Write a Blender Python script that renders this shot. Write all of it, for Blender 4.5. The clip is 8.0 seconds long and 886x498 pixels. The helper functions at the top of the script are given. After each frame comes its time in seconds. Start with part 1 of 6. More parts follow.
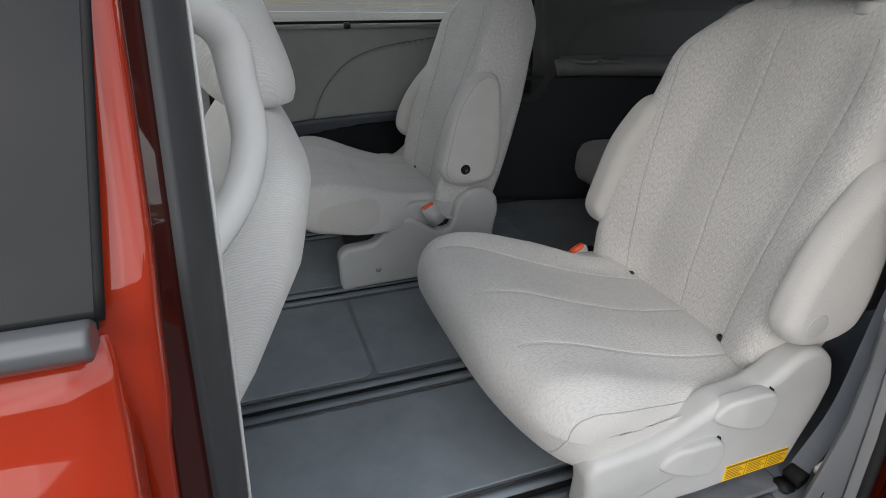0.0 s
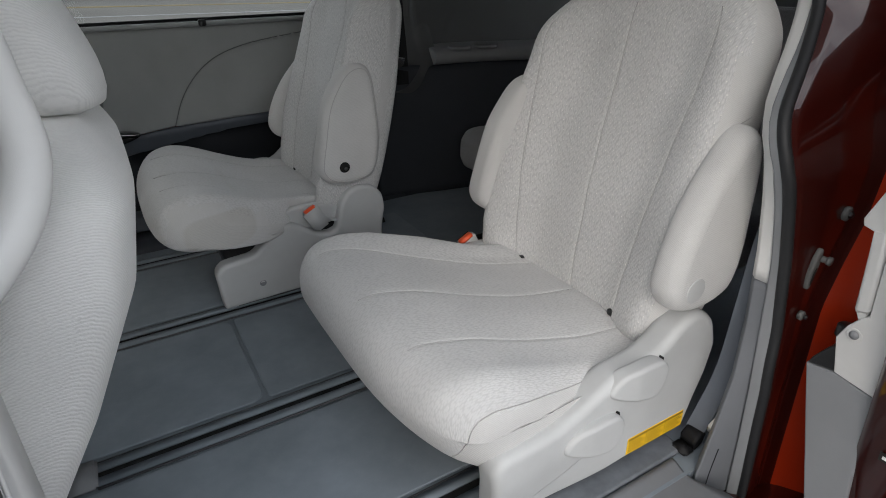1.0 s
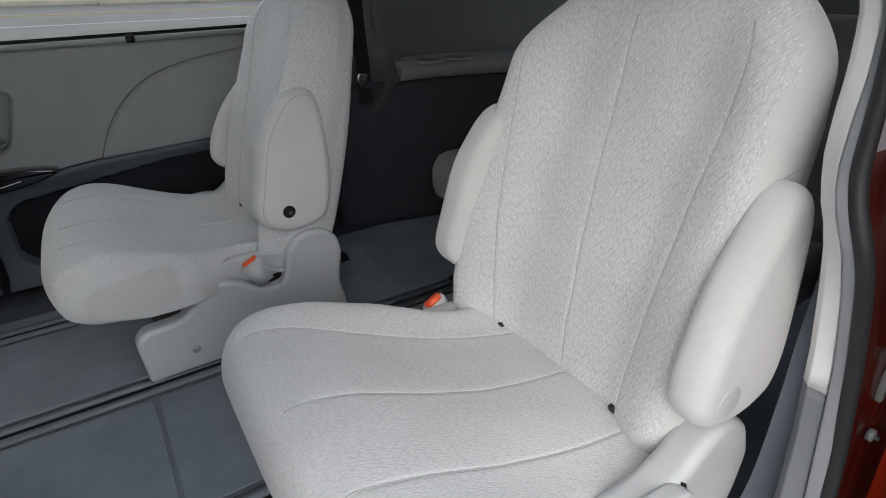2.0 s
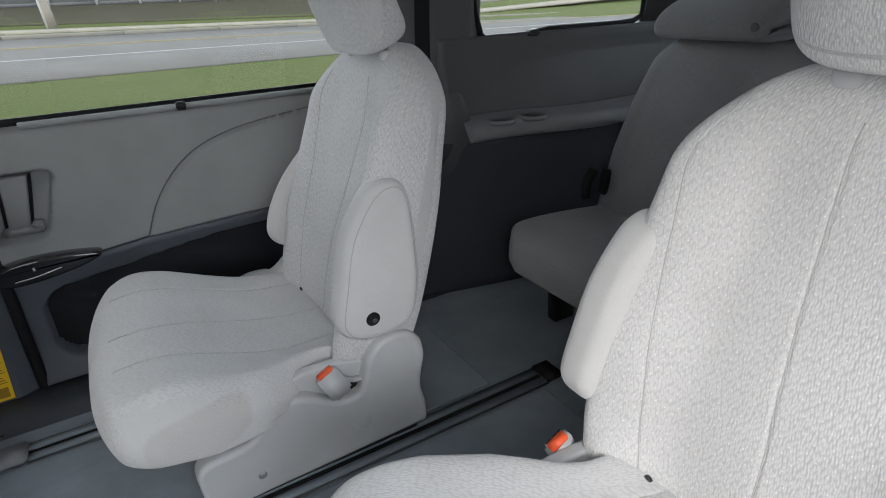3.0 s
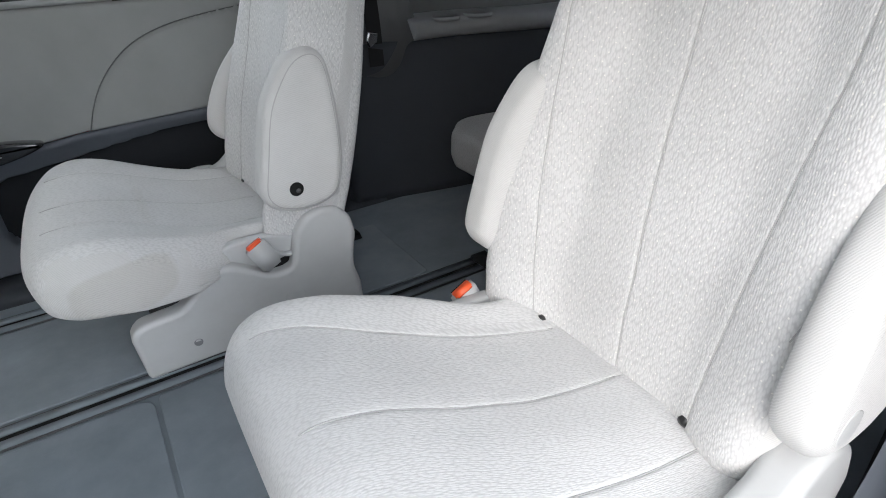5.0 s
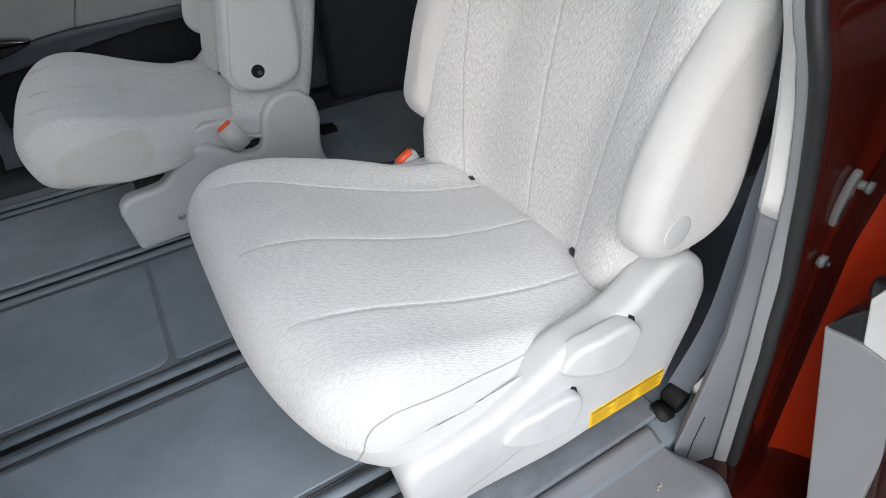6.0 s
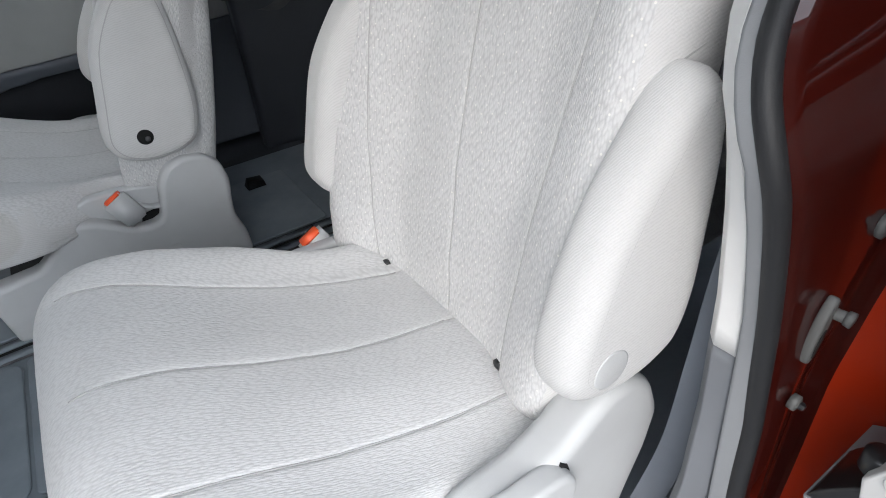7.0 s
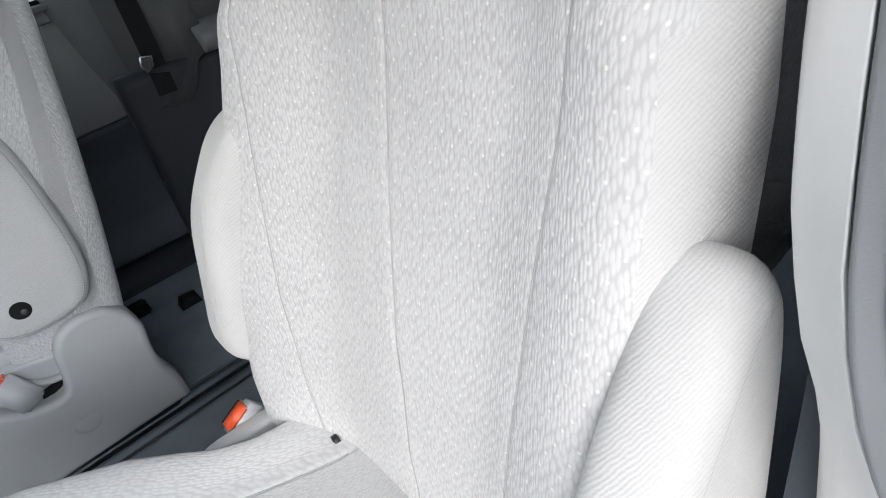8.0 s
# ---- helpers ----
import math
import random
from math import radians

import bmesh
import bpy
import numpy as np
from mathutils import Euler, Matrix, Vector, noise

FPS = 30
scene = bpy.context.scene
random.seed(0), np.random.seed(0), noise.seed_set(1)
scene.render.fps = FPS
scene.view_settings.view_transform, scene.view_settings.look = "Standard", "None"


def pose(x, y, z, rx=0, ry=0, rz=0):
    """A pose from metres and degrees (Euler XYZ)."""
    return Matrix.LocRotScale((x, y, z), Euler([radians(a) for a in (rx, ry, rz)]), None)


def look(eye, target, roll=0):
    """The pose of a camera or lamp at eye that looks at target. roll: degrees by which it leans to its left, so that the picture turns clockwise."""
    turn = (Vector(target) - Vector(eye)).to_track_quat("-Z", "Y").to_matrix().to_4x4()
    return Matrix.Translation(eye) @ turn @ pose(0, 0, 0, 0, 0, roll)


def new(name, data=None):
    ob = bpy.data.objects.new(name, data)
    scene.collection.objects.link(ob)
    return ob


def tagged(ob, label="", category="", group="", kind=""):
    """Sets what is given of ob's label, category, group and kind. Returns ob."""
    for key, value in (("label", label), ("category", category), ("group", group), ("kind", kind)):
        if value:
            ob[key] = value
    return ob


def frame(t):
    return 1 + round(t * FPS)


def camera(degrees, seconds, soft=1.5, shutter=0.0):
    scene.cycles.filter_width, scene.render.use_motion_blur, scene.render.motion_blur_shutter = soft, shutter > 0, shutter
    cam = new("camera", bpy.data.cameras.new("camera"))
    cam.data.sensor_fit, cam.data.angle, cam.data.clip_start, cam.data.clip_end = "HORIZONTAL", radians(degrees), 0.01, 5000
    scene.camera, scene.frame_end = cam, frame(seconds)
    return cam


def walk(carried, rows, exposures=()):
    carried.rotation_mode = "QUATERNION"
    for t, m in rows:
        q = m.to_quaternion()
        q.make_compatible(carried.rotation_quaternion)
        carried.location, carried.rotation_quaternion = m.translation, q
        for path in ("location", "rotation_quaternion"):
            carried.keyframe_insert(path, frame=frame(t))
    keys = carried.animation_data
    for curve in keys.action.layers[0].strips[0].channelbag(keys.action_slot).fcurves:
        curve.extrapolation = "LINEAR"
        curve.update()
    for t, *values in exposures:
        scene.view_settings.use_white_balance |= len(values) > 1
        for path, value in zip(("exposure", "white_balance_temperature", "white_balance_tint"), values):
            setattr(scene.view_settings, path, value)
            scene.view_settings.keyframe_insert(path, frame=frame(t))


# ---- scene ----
cam = camera(76.0, 8.0, soft=1.0)
PATH = [
    (0, (-0.794, -1.245, 0.840), (-0.184, 0.446, -0.036), 0.7),
    (0.2, (-0.799, -1.236, 0.840), (-0.100, 0.405, -0.060), 0.3),
    (0.5, (-0.797, -1.232, 0.836), (-0.006, 0.377, -0.051), -0.1),
    (0.8, (-0.770, -1.223, 0.829), (0.107, 0.340, -0.060), -0.5),
    (1, (-0.726, -1.21, 0.817), (0.175, 0.338, -0.073), -1.0),
    (1.2, (-0.685, -1.177, 0.808), (0.247, 0.356, -0.076), -1.0),
    (2.3, (-0.532, -0.92, 0.838), (0.405, 0.609, -0.047), -1.8),
    (2.5, (-0.547, -0.846, 0.856), (0.387, 0.699, -0.005), -1.9),
    (3, (-0.571, -0.719, 0.909), (0.341, 0.856, 0.081), -2.6),
    (3.5, (-0.573, -0.72, 0.909), (0.319, 0.876, 0.099), -2.6),
    (4, (-0.525, -0.78, 0.888), (0.36, 0.833, 0.104), -2.4),
    (4.5, (-0.511, -0.842, 0.85), (0.4, 0.739, 0.03), -2.5),
    (5, (-0.513, -0.876, 0.783), (0.377, 0.62, -0.202), -2.7),
    (5.2, (-0.521, -0.877, 0.761), (0.35, 0.586, -0.289), -2.9),
    (6.3, (-0.449, -1.118, 0.743), (0.285, 0.287, -0.477), -5.2),
    (6.5, (-0.423, -1.115, 0.735), (0.331, 0.289, -0.474), -4.9),
    (6.8, (-0.336, -1.04, 0.727), (0.463, 0.37, -0.445), -5.4),
    (7, (-0.291, -0.967, 0.747), (0.545, 0.428, -0.417), -5.4),
    (7.3, (-0.238, -0.883, 0.745), (0.655, 0.503, -0.387), -6.8),
    (7.5, (-0.194, -0.848, 0.767), (0.703, 0.536, -0.363), -8.8),
    (8, (-0.113, -0.802, 0.773), (0.808, 0.573, -0.35), -13.6),
]
EXPOSURE = [(t, ev, kelvin, 9) for t, ev, kelvin in ((0.0, 0.66, 6380), (1.0, 0.64, 6330), (2.5, 1.35, 6150), (3.5, 1.56, 6120), (4.5, 1.66, 6150), (5.0, 1.78, 6120), (6.5, 1.22, 6120), (7.0, 1.48, 6060), (7.5, 1.68, 6060), (8.0, 1.72, 6060))]
walk(cam, [(t, look(eye, target, roll)) for t, eye, target, roll in PATH], EXPOSURE)

# ---- daylight: bright overcast ----
SUN_EL, SUN_AZ = radians(32), radians(222)
world = bpy.data.worlds.new("overcast_sky")
scene.world = world
world.use_nodes = True
wn, wl = world.node_tree.nodes, world.node_tree.links
sky = wn.new("ShaderNodeTexSky")
sky.sky_type = "NISHITA"
sky.sun_disc = False
sky.sun_elevation, sky.sun_rotation = SUN_EL, SUN_AZ
sky.dust_density, sky.air_density, sky.ozone_density = 4.0, 1.0, 1.0
soften = wn.new("ShaderNodeMixRGB")
soften.blend_type = "MIX"
soften.inputs[0].default_value = 0.72
cloud_noise = wn.new("ShaderNodeTexNoise")
cloud_noise.inputs["Scale"].default_value = 3.0
cloud_noise.inputs["Detail"].default_value = 6.0
cloud_ramp = wn.new("ShaderNodeValToRGB")
cloud_ramp.color_ramp.elements[0].position, cloud_ramp.color_ramp.elements[0].color = 0.36, (5.2, 5.5, 6.0, 1)
cloud_ramp.color_ramp.elements[1].position, cloud_ramp.color_ramp.elements[1].color = 0.62, (12.0, 12.1, 12.2, 1)
wl.new(cloud_noise.outputs["Fac"], cloud_ramp.inputs[0])
wl.new(sky.outputs[0], soften.inputs[1])
wl.new(cloud_ramp.outputs[0], soften.inputs[2])
wl.new(soften.outputs[0], wn["Background"].inputs["Color"])
wn["Background"].inputs["Strength"].default_value = 0.138

sun = new("sun", bpy.data.lights.new("sun", "SUN"))
sun.data.energy, sun.data.angle, sun.data.color = 0.7, radians(100), (1.0, 0.995, 0.985)
sun.matrix_world = look((math.sin(SUN_AZ) * math.cos(SUN_EL) * 30, math.cos(SUN_AZ) * math.cos(SUN_EL) * 30, math.sin(SUN_EL) * 30), (0, 0, 0))

# ---- materials ----
def mat_base(name, color, rough=0.6, metal=0.0, coat=0.0, spec=0.5):
    m = bpy.data.materials.new(name)
    m.use_nodes = True
    b = m.node_tree.nodes["Principled BSDF"]
    b.inputs["Base Color"].default_value = (*color, 1)
    b.inputs["Roughness"].default_value = rough
    b.inputs["Metallic"].default_value = metal
    b.inputs["Coat Weight"].default_value = coat
    b.inputs["Coat Roughness"].default_value = 0.03
    b.inputs["Specular IOR Level"].default_value = spec
    return m, m.node_tree.nodes, m.node_tree.links, b


def coords(n, l, scale=(1, 1, 1), rot=(0, 0, 0)):
    tc = n.new("ShaderNodeTexCoord")
    mp = n.new("ShaderNodeMapping")
    mp.inputs["Scale"].default_value = scale
    mp.inputs["Rotation"].default_value = rot
    l.new(tc.outputs["Object"], mp.inputs["Vector"])
    return mp.outputs["Vector"]


def noise_tex(n, l, vec, scale, detail=3.0, rough=0.55):
    t = n.new("ShaderNodeTexNoise")
    t.inputs["Scale"].default_value = scale
    t.inputs["Detail"].default_value = detail
    t.inputs["Roughness"].default_value = rough
    l.new(vec, t.inputs["Vector"])
    return t.outputs["Fac"]


def ramp(n, l, fac, stops):
    r = n.new("ShaderNodeValToRGB")
    while len(r.color_ramp.elements) < len(stops):
        r.color_ramp.elements.new(0.5)
    for e, (p, c) in zip(r.color_ramp.elements, stops):
        e.position, e.color = p, (*c, 1)
    l.new(fac, r.inputs[0])
    return r.outputs[0]


def bump(n, l, b, height, strength=0.3, dist=0.001, prev=None):
    k = n.new("ShaderNodeBump")
    k.inputs["Strength"].default_value = strength
    k.inputs["Distance"].default_value = dist
    l.new(height, k.inputs["Height"])
    if prev is not None:
        l.new(prev, k.inputs["Normal"])
    l.new(k.outputs[0], b.inputs["Normal"])
    return k.outputs[0]


def shade(c, k):
    return tuple(v * k for v in c)


def mottled(name, color, rough=0.6, metal=0.0, coat=0.0, grain=900.0, grain_h=0.25, blotch=6.0, vary=0.08, dist=0.0006, spec=0.5):
    """A plain surface with a fine moulded grain and slow stains."""
    m, n, l, b = mat_base(name, color, rough, metal, coat, spec)
    v = coords(n, l)
    slow = noise_tex(n, l, v, blotch, 5.0, 0.6)
    l.new(ramp(n, l, slow, [(0.3, shade(color, 1 - vary)), (0.7, shade(color, 1 + vary))]), b.inputs["Base Color"])
    rr = n.new("ShaderNodeMapRange")
    rr.inputs[3].default_value, rr.inputs[4].default_value = max(0.02, rough - 0.08), min(1, rough + 0.08)
    l.new(noise_tex(n, l, v, blotch * 4, 4.0), rr.inputs[0])
    l.new(rr.outputs[0], b.inputs["Roughness"])
    if grain_h:
        bump(n, l, b, noise_tex(n, l, v, grain, 2.0), grain_h, dist)
    return m


def cloth(name, color, side=False, dots=True, depth=0.5, grain_dir=(15, 0, 0), soil=None):
    """Knitted seat fabric: short wavy ridges, small pale knots, slow soiling. soil: x, z, half sizes and colour of a grubby panel."""
    m, n, l, b = mat_base(name, color, 0.92, spec=0.2)
    b.inputs["Sheen Weight"].default_value = 0.2
    b.inputs["Sheen Roughness"].default_value = 0.5
    tc = n.new("ShaderNodeTexCoord")
    sep = n.new("ShaderNodeSeparateXYZ")
    l.new(tc.outputs["Object"], sep.inputs[0])
    rot = n.new("ShaderNodeMapping")
    rot.inputs["Rotation"].default_value = tuple(radians(a) for a in grain_dir)
    l.new(tc.outputs["Object"], rot.inputs["Vector"])
    mp = n.new("ShaderNodeMapping")
    mp.inputs["Scale"].default_value = (1.0, 1.0, 0.30)
    l.new(rot.outputs[0], mp.inputs["Vector"])
    lie = n.new("ShaderNodeAttribute")
    lie.attribute_name = "lie"
    if side:
        ridge = noise_tex(n, l, mp.outputs[0], 560.0, 1.5, 0.4)
        rows = n.new("ShaderNodeTexWave")
        rows.wave_type, rows.bands_direction = "BANDS", "DIAGONAL"
        rows.inputs["Scale"].default_value = 165.0
        rows.inputs["Distortion"].default_value = 3.0
        rows.inputs["Detail"].default_value = 1.0
        rows.inputs["Detail Scale"].default_value = 0.8
        l.new(rot.outputs[0], rows.inputs["Vector"])
        blend = n.new("ShaderNodeMixRGB")
        blend.inputs[0].default_value = 0.5
        l.new(rows.outputs["Fac"], blend.inputs[1])
        l.new(ridge, blend.inputs[2])
        ridge = blend.outputs[0]
    else:
        # short staggered grains, three times as long as wide, leaning to one side, some flatter than others
        grains = n.new("ShaderNodeMapping")
        grains.inputs["Rotation"].default_value = (0, 0, radians(-22))
        grains.inputs["Scale"].default_value = (330.0, 118.0, 1.0)
        l.new(lie.outputs["Vector"], grains.inputs["Vector"])
        cells = n.new("ShaderNodeTexVoronoi")
        cells.voronoi_dimensions, cells.feature = "2D", "SMOOTH_F1"
        cells.inputs["Scale"].default_value = 1.0
        cells.inputs["Smoothness"].default_value = 0.22
        cells.inputs["Randomness"].default_value = 0.68
        l.new(grains.outputs[0], cells.inputs["Vector"])
        flip = n.new("ShaderNodeMapRange")
        flip.inputs[1].default_value, flip.inputs[2].default_value = 0.72, 0.05
        l.new(cells.outputs["Distance"], flip.inputs[0])
        ridge = flip.outputs[0]
    fine = noise_tex(n, l, tc.outputs["Object"], 1100.0, 2.0)
    slow = noise_tex(n, l, tc.outputs["Object"], 7.0, 5.0, 0.6)
    base = ramp(n, l, slow, [(0.3, shade(color, 0.94)), (0.7, shade(color, 1.04))])
    if soil:
        cx, cz, rx, rz, grubby = soil
        total = None
        for axis, c, r in (("X", cx, rx), ("Z", cz, rz)):
            off = n.new("ShaderNodeMath")
            off.operation = "SUBTRACT"
            off.inputs[1].default_value = c
            l.new(sep.outputs[axis], off.inputs[0])
            rel = n.new("ShaderNodeMath")
            rel.operation = "DIVIDE"
            rel.inputs[1].default_value = r
            l.new(off.outputs[0], rel.inputs[0])
            mag = n.new("ShaderNodeMath")
            mag.operation = "ABSOLUTE"
            l.new(rel.outputs[0], mag.inputs[0])
            power = n.new("ShaderNodeMath")
            power.operation = "POWER"
            power.inputs[1].default_value = 3.0
            l.new(mag.outputs[0], power.inputs[0])
            if total is None:
                total = power.outputs[0]
            else:
                add = n.new("ShaderNodeMath")
                l.new(total, add.inputs[0])
                l.new(power.outputs[0], add.inputs[1])
                total = add.outputs[0]
        grub = n.new("ShaderNodeMixRGB")
        l.new(ramp(n, l, total, [(0.72, (1, 1, 1)), (1.0, (0, 0, 0))]), grub.inputs[0])
        l.new(base, grub.inputs[1])
        grub.inputs[2].default_value = (*grubby, 1)
        base = grub.outputs[0]
    # crevices between ridges get a darker colour, adding to their shade
    grain = n.new("ShaderNodeMixRGB")
    grain.blend_type = "MULTIPLY"
    grain.inputs[0].default_value = 1.0
    l.new(base, grain.inputs[1])
    l.new(ramp(n, l, ridge, [(0.12, (0.82, 0.82, 0.825) if dots == "upright" else (0.88, 0.88, 0.88)), (0.60, (1, 1, 1))]), grain.inputs[2])
    out = grain.outputs[0]
    if dots:
        slant = n.new("ShaderNodeMapping")
        slant.inputs["Rotation"].default_value = (0, 0, radians(28))
        l.new(lie.outputs["Vector"], slant.inputs["Vector"])
        vo = n.new("ShaderNodeTexVoronoi")
        vo.voronoi_dimensions = "2D"
        vo.inputs["Scale"].default_value = 70.0
        vo.inputs["Randomness"].default_value = 0.16
        l.new(slant.outputs[0], vo.inputs["Vector"])
        pick = ramp(n, l, vo.outputs["Distance"], [(0.055, (0.6, 0.6, 0.6) if dots == "upright" else (0.12, 0.12, 0.12)), (0.10, (0, 0, 0))])
        dot = n.new("ShaderNodeMixRGB")
        dot.inputs[2].default_value = (0.86, 0.84, 0.78, 1)
        l.new(pick, dot.inputs[0])
        l.new(out, dot.inputs[1])
        out = dot.outputs[0]
    l.new(out, b.inputs["Base Color"])
    p = bump(n, l, b, ridge, depth, 0.0011)
    bump(n, l, b, fine, 0.2, 0.0005, p)
    return m


def paint(name, color):
    """Metallic pearl car paint under clear lacquer."""
    m, n, l, b = mat_base(name, color, 0.40, 0.12, 1.0, 0.15)
    b.inputs["Coat Roughness"].default_value = 0.015
    v = coords(n, l)
    flake = noise_tex(n, l, v, 2600.0, 1.0)
    l.new(ramp(n, l, flake, [(0.35, shade(color, 0.95)), (0.7, shade(color, 1.06))]), b.inputs["Base Color"])
    k = n.new("ShaderNodeBump")
    k.inputs["Strength"].default_value, k.inputs["Distance"].default_value = 0.04, 0.002
    l.new(noise_tex(n, l, v, 14.0, 2.0), k.inputs["Height"])
    l.new(k.outputs[0], b.inputs["Coat Normal"])
    return m


def glass(name, tint=(1, 1, 1), rough=0.0):
    m, n, l, b = mat_base(name, tint, rough)
    b.inputs["Transmission Weight"].default_value = 1.0
    b.inputs["IOR"].default_value = 1.25
    return m


def floor_vinyl(name, color):
    """Grey carpeted vinyl with scuffs along the floor."""
    m, n, l, b = mat_base(name, color, 0.62, spec=0.35)
    v = coords(n, l)
    vs = coords(n, l, (1.2, 5.0, 1.0))
    slow = noise_tex(n, l, v, 5.0, 6.0, 0.65)
    base = ramp(n, l, slow, [(0.28, shade(color, 0.8)), (0.72, shade(color, 1.22))])
    scuff = n.new("ShaderNodeMixRGB")
    scuff.blend_type = "SCREEN"
    sf = ramp(n, l, noise_tex(n, l, vs, 9.0, 8.0, 0.75), [(0.62, (0, 0, 0)), (0.8, (0.09, 0.09, 0.09))])
    scuff.inputs[0].default_value = 0.5
    l.new(base, scuff.inputs[1])
    l.new(sf, scuff.inputs[2])
    l.new(scuff.outputs[0], b.inputs["Base Color"])
    bump(n, l, b, noise_tex(n, l, v, 700.0, 3.0), 0.35, 0.0008)
    return m


def grassy(name, c1, c2, c3):
    m, n, l, b = mat_base(name, c1, 0.9, spec=0.2)
    v = coords(n, l)
    a = noise_tex(n, l, v, 0.5, 6.0, 0.7)
    f = noise_tex(n, l, coords(n, l, (1.0, 0.35, 1.0)), 9.0, 8.0, 0.8)
    mix = n.new("ShaderNodeMixRGB")
    mix.blend_type = "MIX"
    l.new(f, mix.inputs[0])
    l.new(ramp(n, l, a, [(0.35, c1), (0.65, c2)]), mix.inputs[1])
    l.new(ramp(n, l, a, [(0.3, c3), (0.7, c1)]), mix.inputs[2])
    blades = noise_tex(n, l, coords(n, l, (1.0, 0.5, 1.0)), 42.0, 4.0, 0.75)
    hollow = n.new("ShaderNodeMixRGB")
    hollow.blend_type = "MULTIPLY"
    hollow.inputs[0].default_value = 1.0
    l.new(mix.outputs[0], hollow.inputs[1])
    l.new(ramp(n, l, blades, [(0.36, (0.38, 0.40, 0.36)), (0.62, (1.35, 1.35, 1.25))]), hollow.inputs[2])
    l.new(hollow.outputs[0], b.inputs["Base Color"])
    p = bump(n, l, b, f, 0.8, 0.05)
    bump(n, l, b, blades, 0.6, 0.03, p)
    return m


LIGHT = (0.60, 0.596, 0.592)
FABRIC = cloth("light_grey_fabric", LIGHT, dots="upright", depth=0.56)
FABRIC_FRONT = cloth("light_grey_ribbed_fabric", LIGHT, dots="flat", depth=0.40)
MESH = (0.585, 0.578, 0.568)
# grey for the seam and piping lines, standing for shade in the sewn creases
SEAM_SHADE = mottled("seam_shade", (0.41, 0.407, 0.40), 0.9, grain=900, grain_h=0.4)
FABRIC_SIDE = cloth("light_grey_mesh_fabric", MESH, side=True, dots=False, depth=0.32, grain_dir=(20, 50, 0))
# mesh colour raised to stand for the stronger light on the driver's seat
FABRIC_LIT = cloth("lit_front_seat_mesh", (0.72, 0.715, 0.70), side=True, dots=False, depth=0.5, grain_dir=(20, 50, 0))
SOIL = (-0.560, 0.262, 0.090, 0.046, (0.530, 0.518, 0.495))
FABRIC_FRONT_USED = cloth("grubby_ribbed_fabric", LIGHT, dots="flat", depth=0.40, soil=SOIL)
FABRIC_SIDE_USED = cloth("grubby_mesh_fabric", MESH, side=True, dots=False, grain_dir=(20, 50, 0), soil=SOIL)
# the light seat fabric coloured dark for the shade over the third row
FABRIC_SHADED = cloth("shaded_rear_fabric", (0.25, 0.25, 0.255), dots=False)
SEAT_PLASTIC = mottled("light_grey_plastic", (0.49, 0.495, 0.495), 0.5, grain=1400, grain_h=0.18)
# cream lifted in colour to stand for stronger light on pillar trim and handle
CREAM_LIT = mottled("lit_cream_plastic", (0.72, 0.715, 0.70), 0.48, grain=1400, grain_h=0.15)
CREAM = mottled("cream_plastic", (0.56, 0.556, 0.545), 0.48, grain=1400, grain_h=0.15)
PANEL_GREY = mottled("door_panel_grey", (0.23, 0.235, 0.235), 0.6, grain=1100, grain_h=0.3)
PANEL_DARK = mottled("dark_grey_plastic", (0.030, 0.034, 0.042), 0.6, grain=1100, grain_h=0.3)
TRIM_DARK = mottled("charcoal_trim_plastic", (0.085, 0.088, 0.090), 0.55, grain=1200, grain_h=0.25)
SILL_GREY = mottled("scuffed_sill_plastic", (0.15, 0.155, 0.165), 0.5, grain=1200, grain_h=0.25, vary=0.14)
PANEL_NAVY = mottled("dark_blue_grey_plastic", (0.078, 0.088, 0.106), 0.6, grain=1100, grain_h=0.3)
TRIM_GREY = mottled("mid_grey_plastic", (0.21, 0.215, 0.225), 0.55, grain=1200, grain_h=0.25)
FLOOR = floor_vinyl("floor_vinyl", (0.190, 0.217, 0.243))
MATTE = floor_vinyl("floor_mat_vinyl", (0.218, 0.248, 0.277))
CARPET = mottled("grey_carpet", (0.15, 0.162, 0.178), 0.95, grain=900, grain_h=0.8, dist=0.0015, vary=0.2, blotch=25, spec=0.1)
RUBBER = mottled("black_rubber", (0.011, 0.011, 0.012), 0.6, grain=500, grain_h=0.2, spec=0.2)
RUBBER_GREY = mottled("charcoal_rubber", (0.07, 0.07, 0.075), 0.6, grain=700, grain_h=0.25)
BLACK = mottled("black_plastic", (0.012, 0.012, 0.013), 0.35, grain=900, grain_h=0.1)
GLOSS_BLACK = mottled("gloss_black_trim", (0.006, 0.006, 0.007), 0.08, coat=1.0, grain_h=0)
# flat black standing for the shade inside uncut holes, slots and gaps
VOID = mottled("shadow_black", (0.004, 0.004, 0.004), 0.9, grain_h=0)
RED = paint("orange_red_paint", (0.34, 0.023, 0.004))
# the body red coloured dark for the shade in jambs, edges and sills
RED_SHADED = paint("shaded_red_paint", (0.034, 0.003, 0.0015))
ZINC = mottled("dull_zinc", (0.12, 0.12, 0.115), 0.68, 0.3, grain=300, grain_h=0.15)
STEEL = mottled("steel", (0.55, 0.55, 0.55), 0.25, 1.0, grain=300, grain_h=0.05)
DULL_STEEL = mottled("dull_steel", (0.10, 0.10, 0.10), 0.5, 0.6, grain=300, grain_h=0.15)
BELT_TRIM = mottled("grey_window_strip", (0.11, 0.115, 0.12), 0.32, 0.2, coat=0.4, grain_h=0)
ORANGE = mottled("orange_red_button", (0.85, 0.11, 0.03), 0.4, grain_h=0)
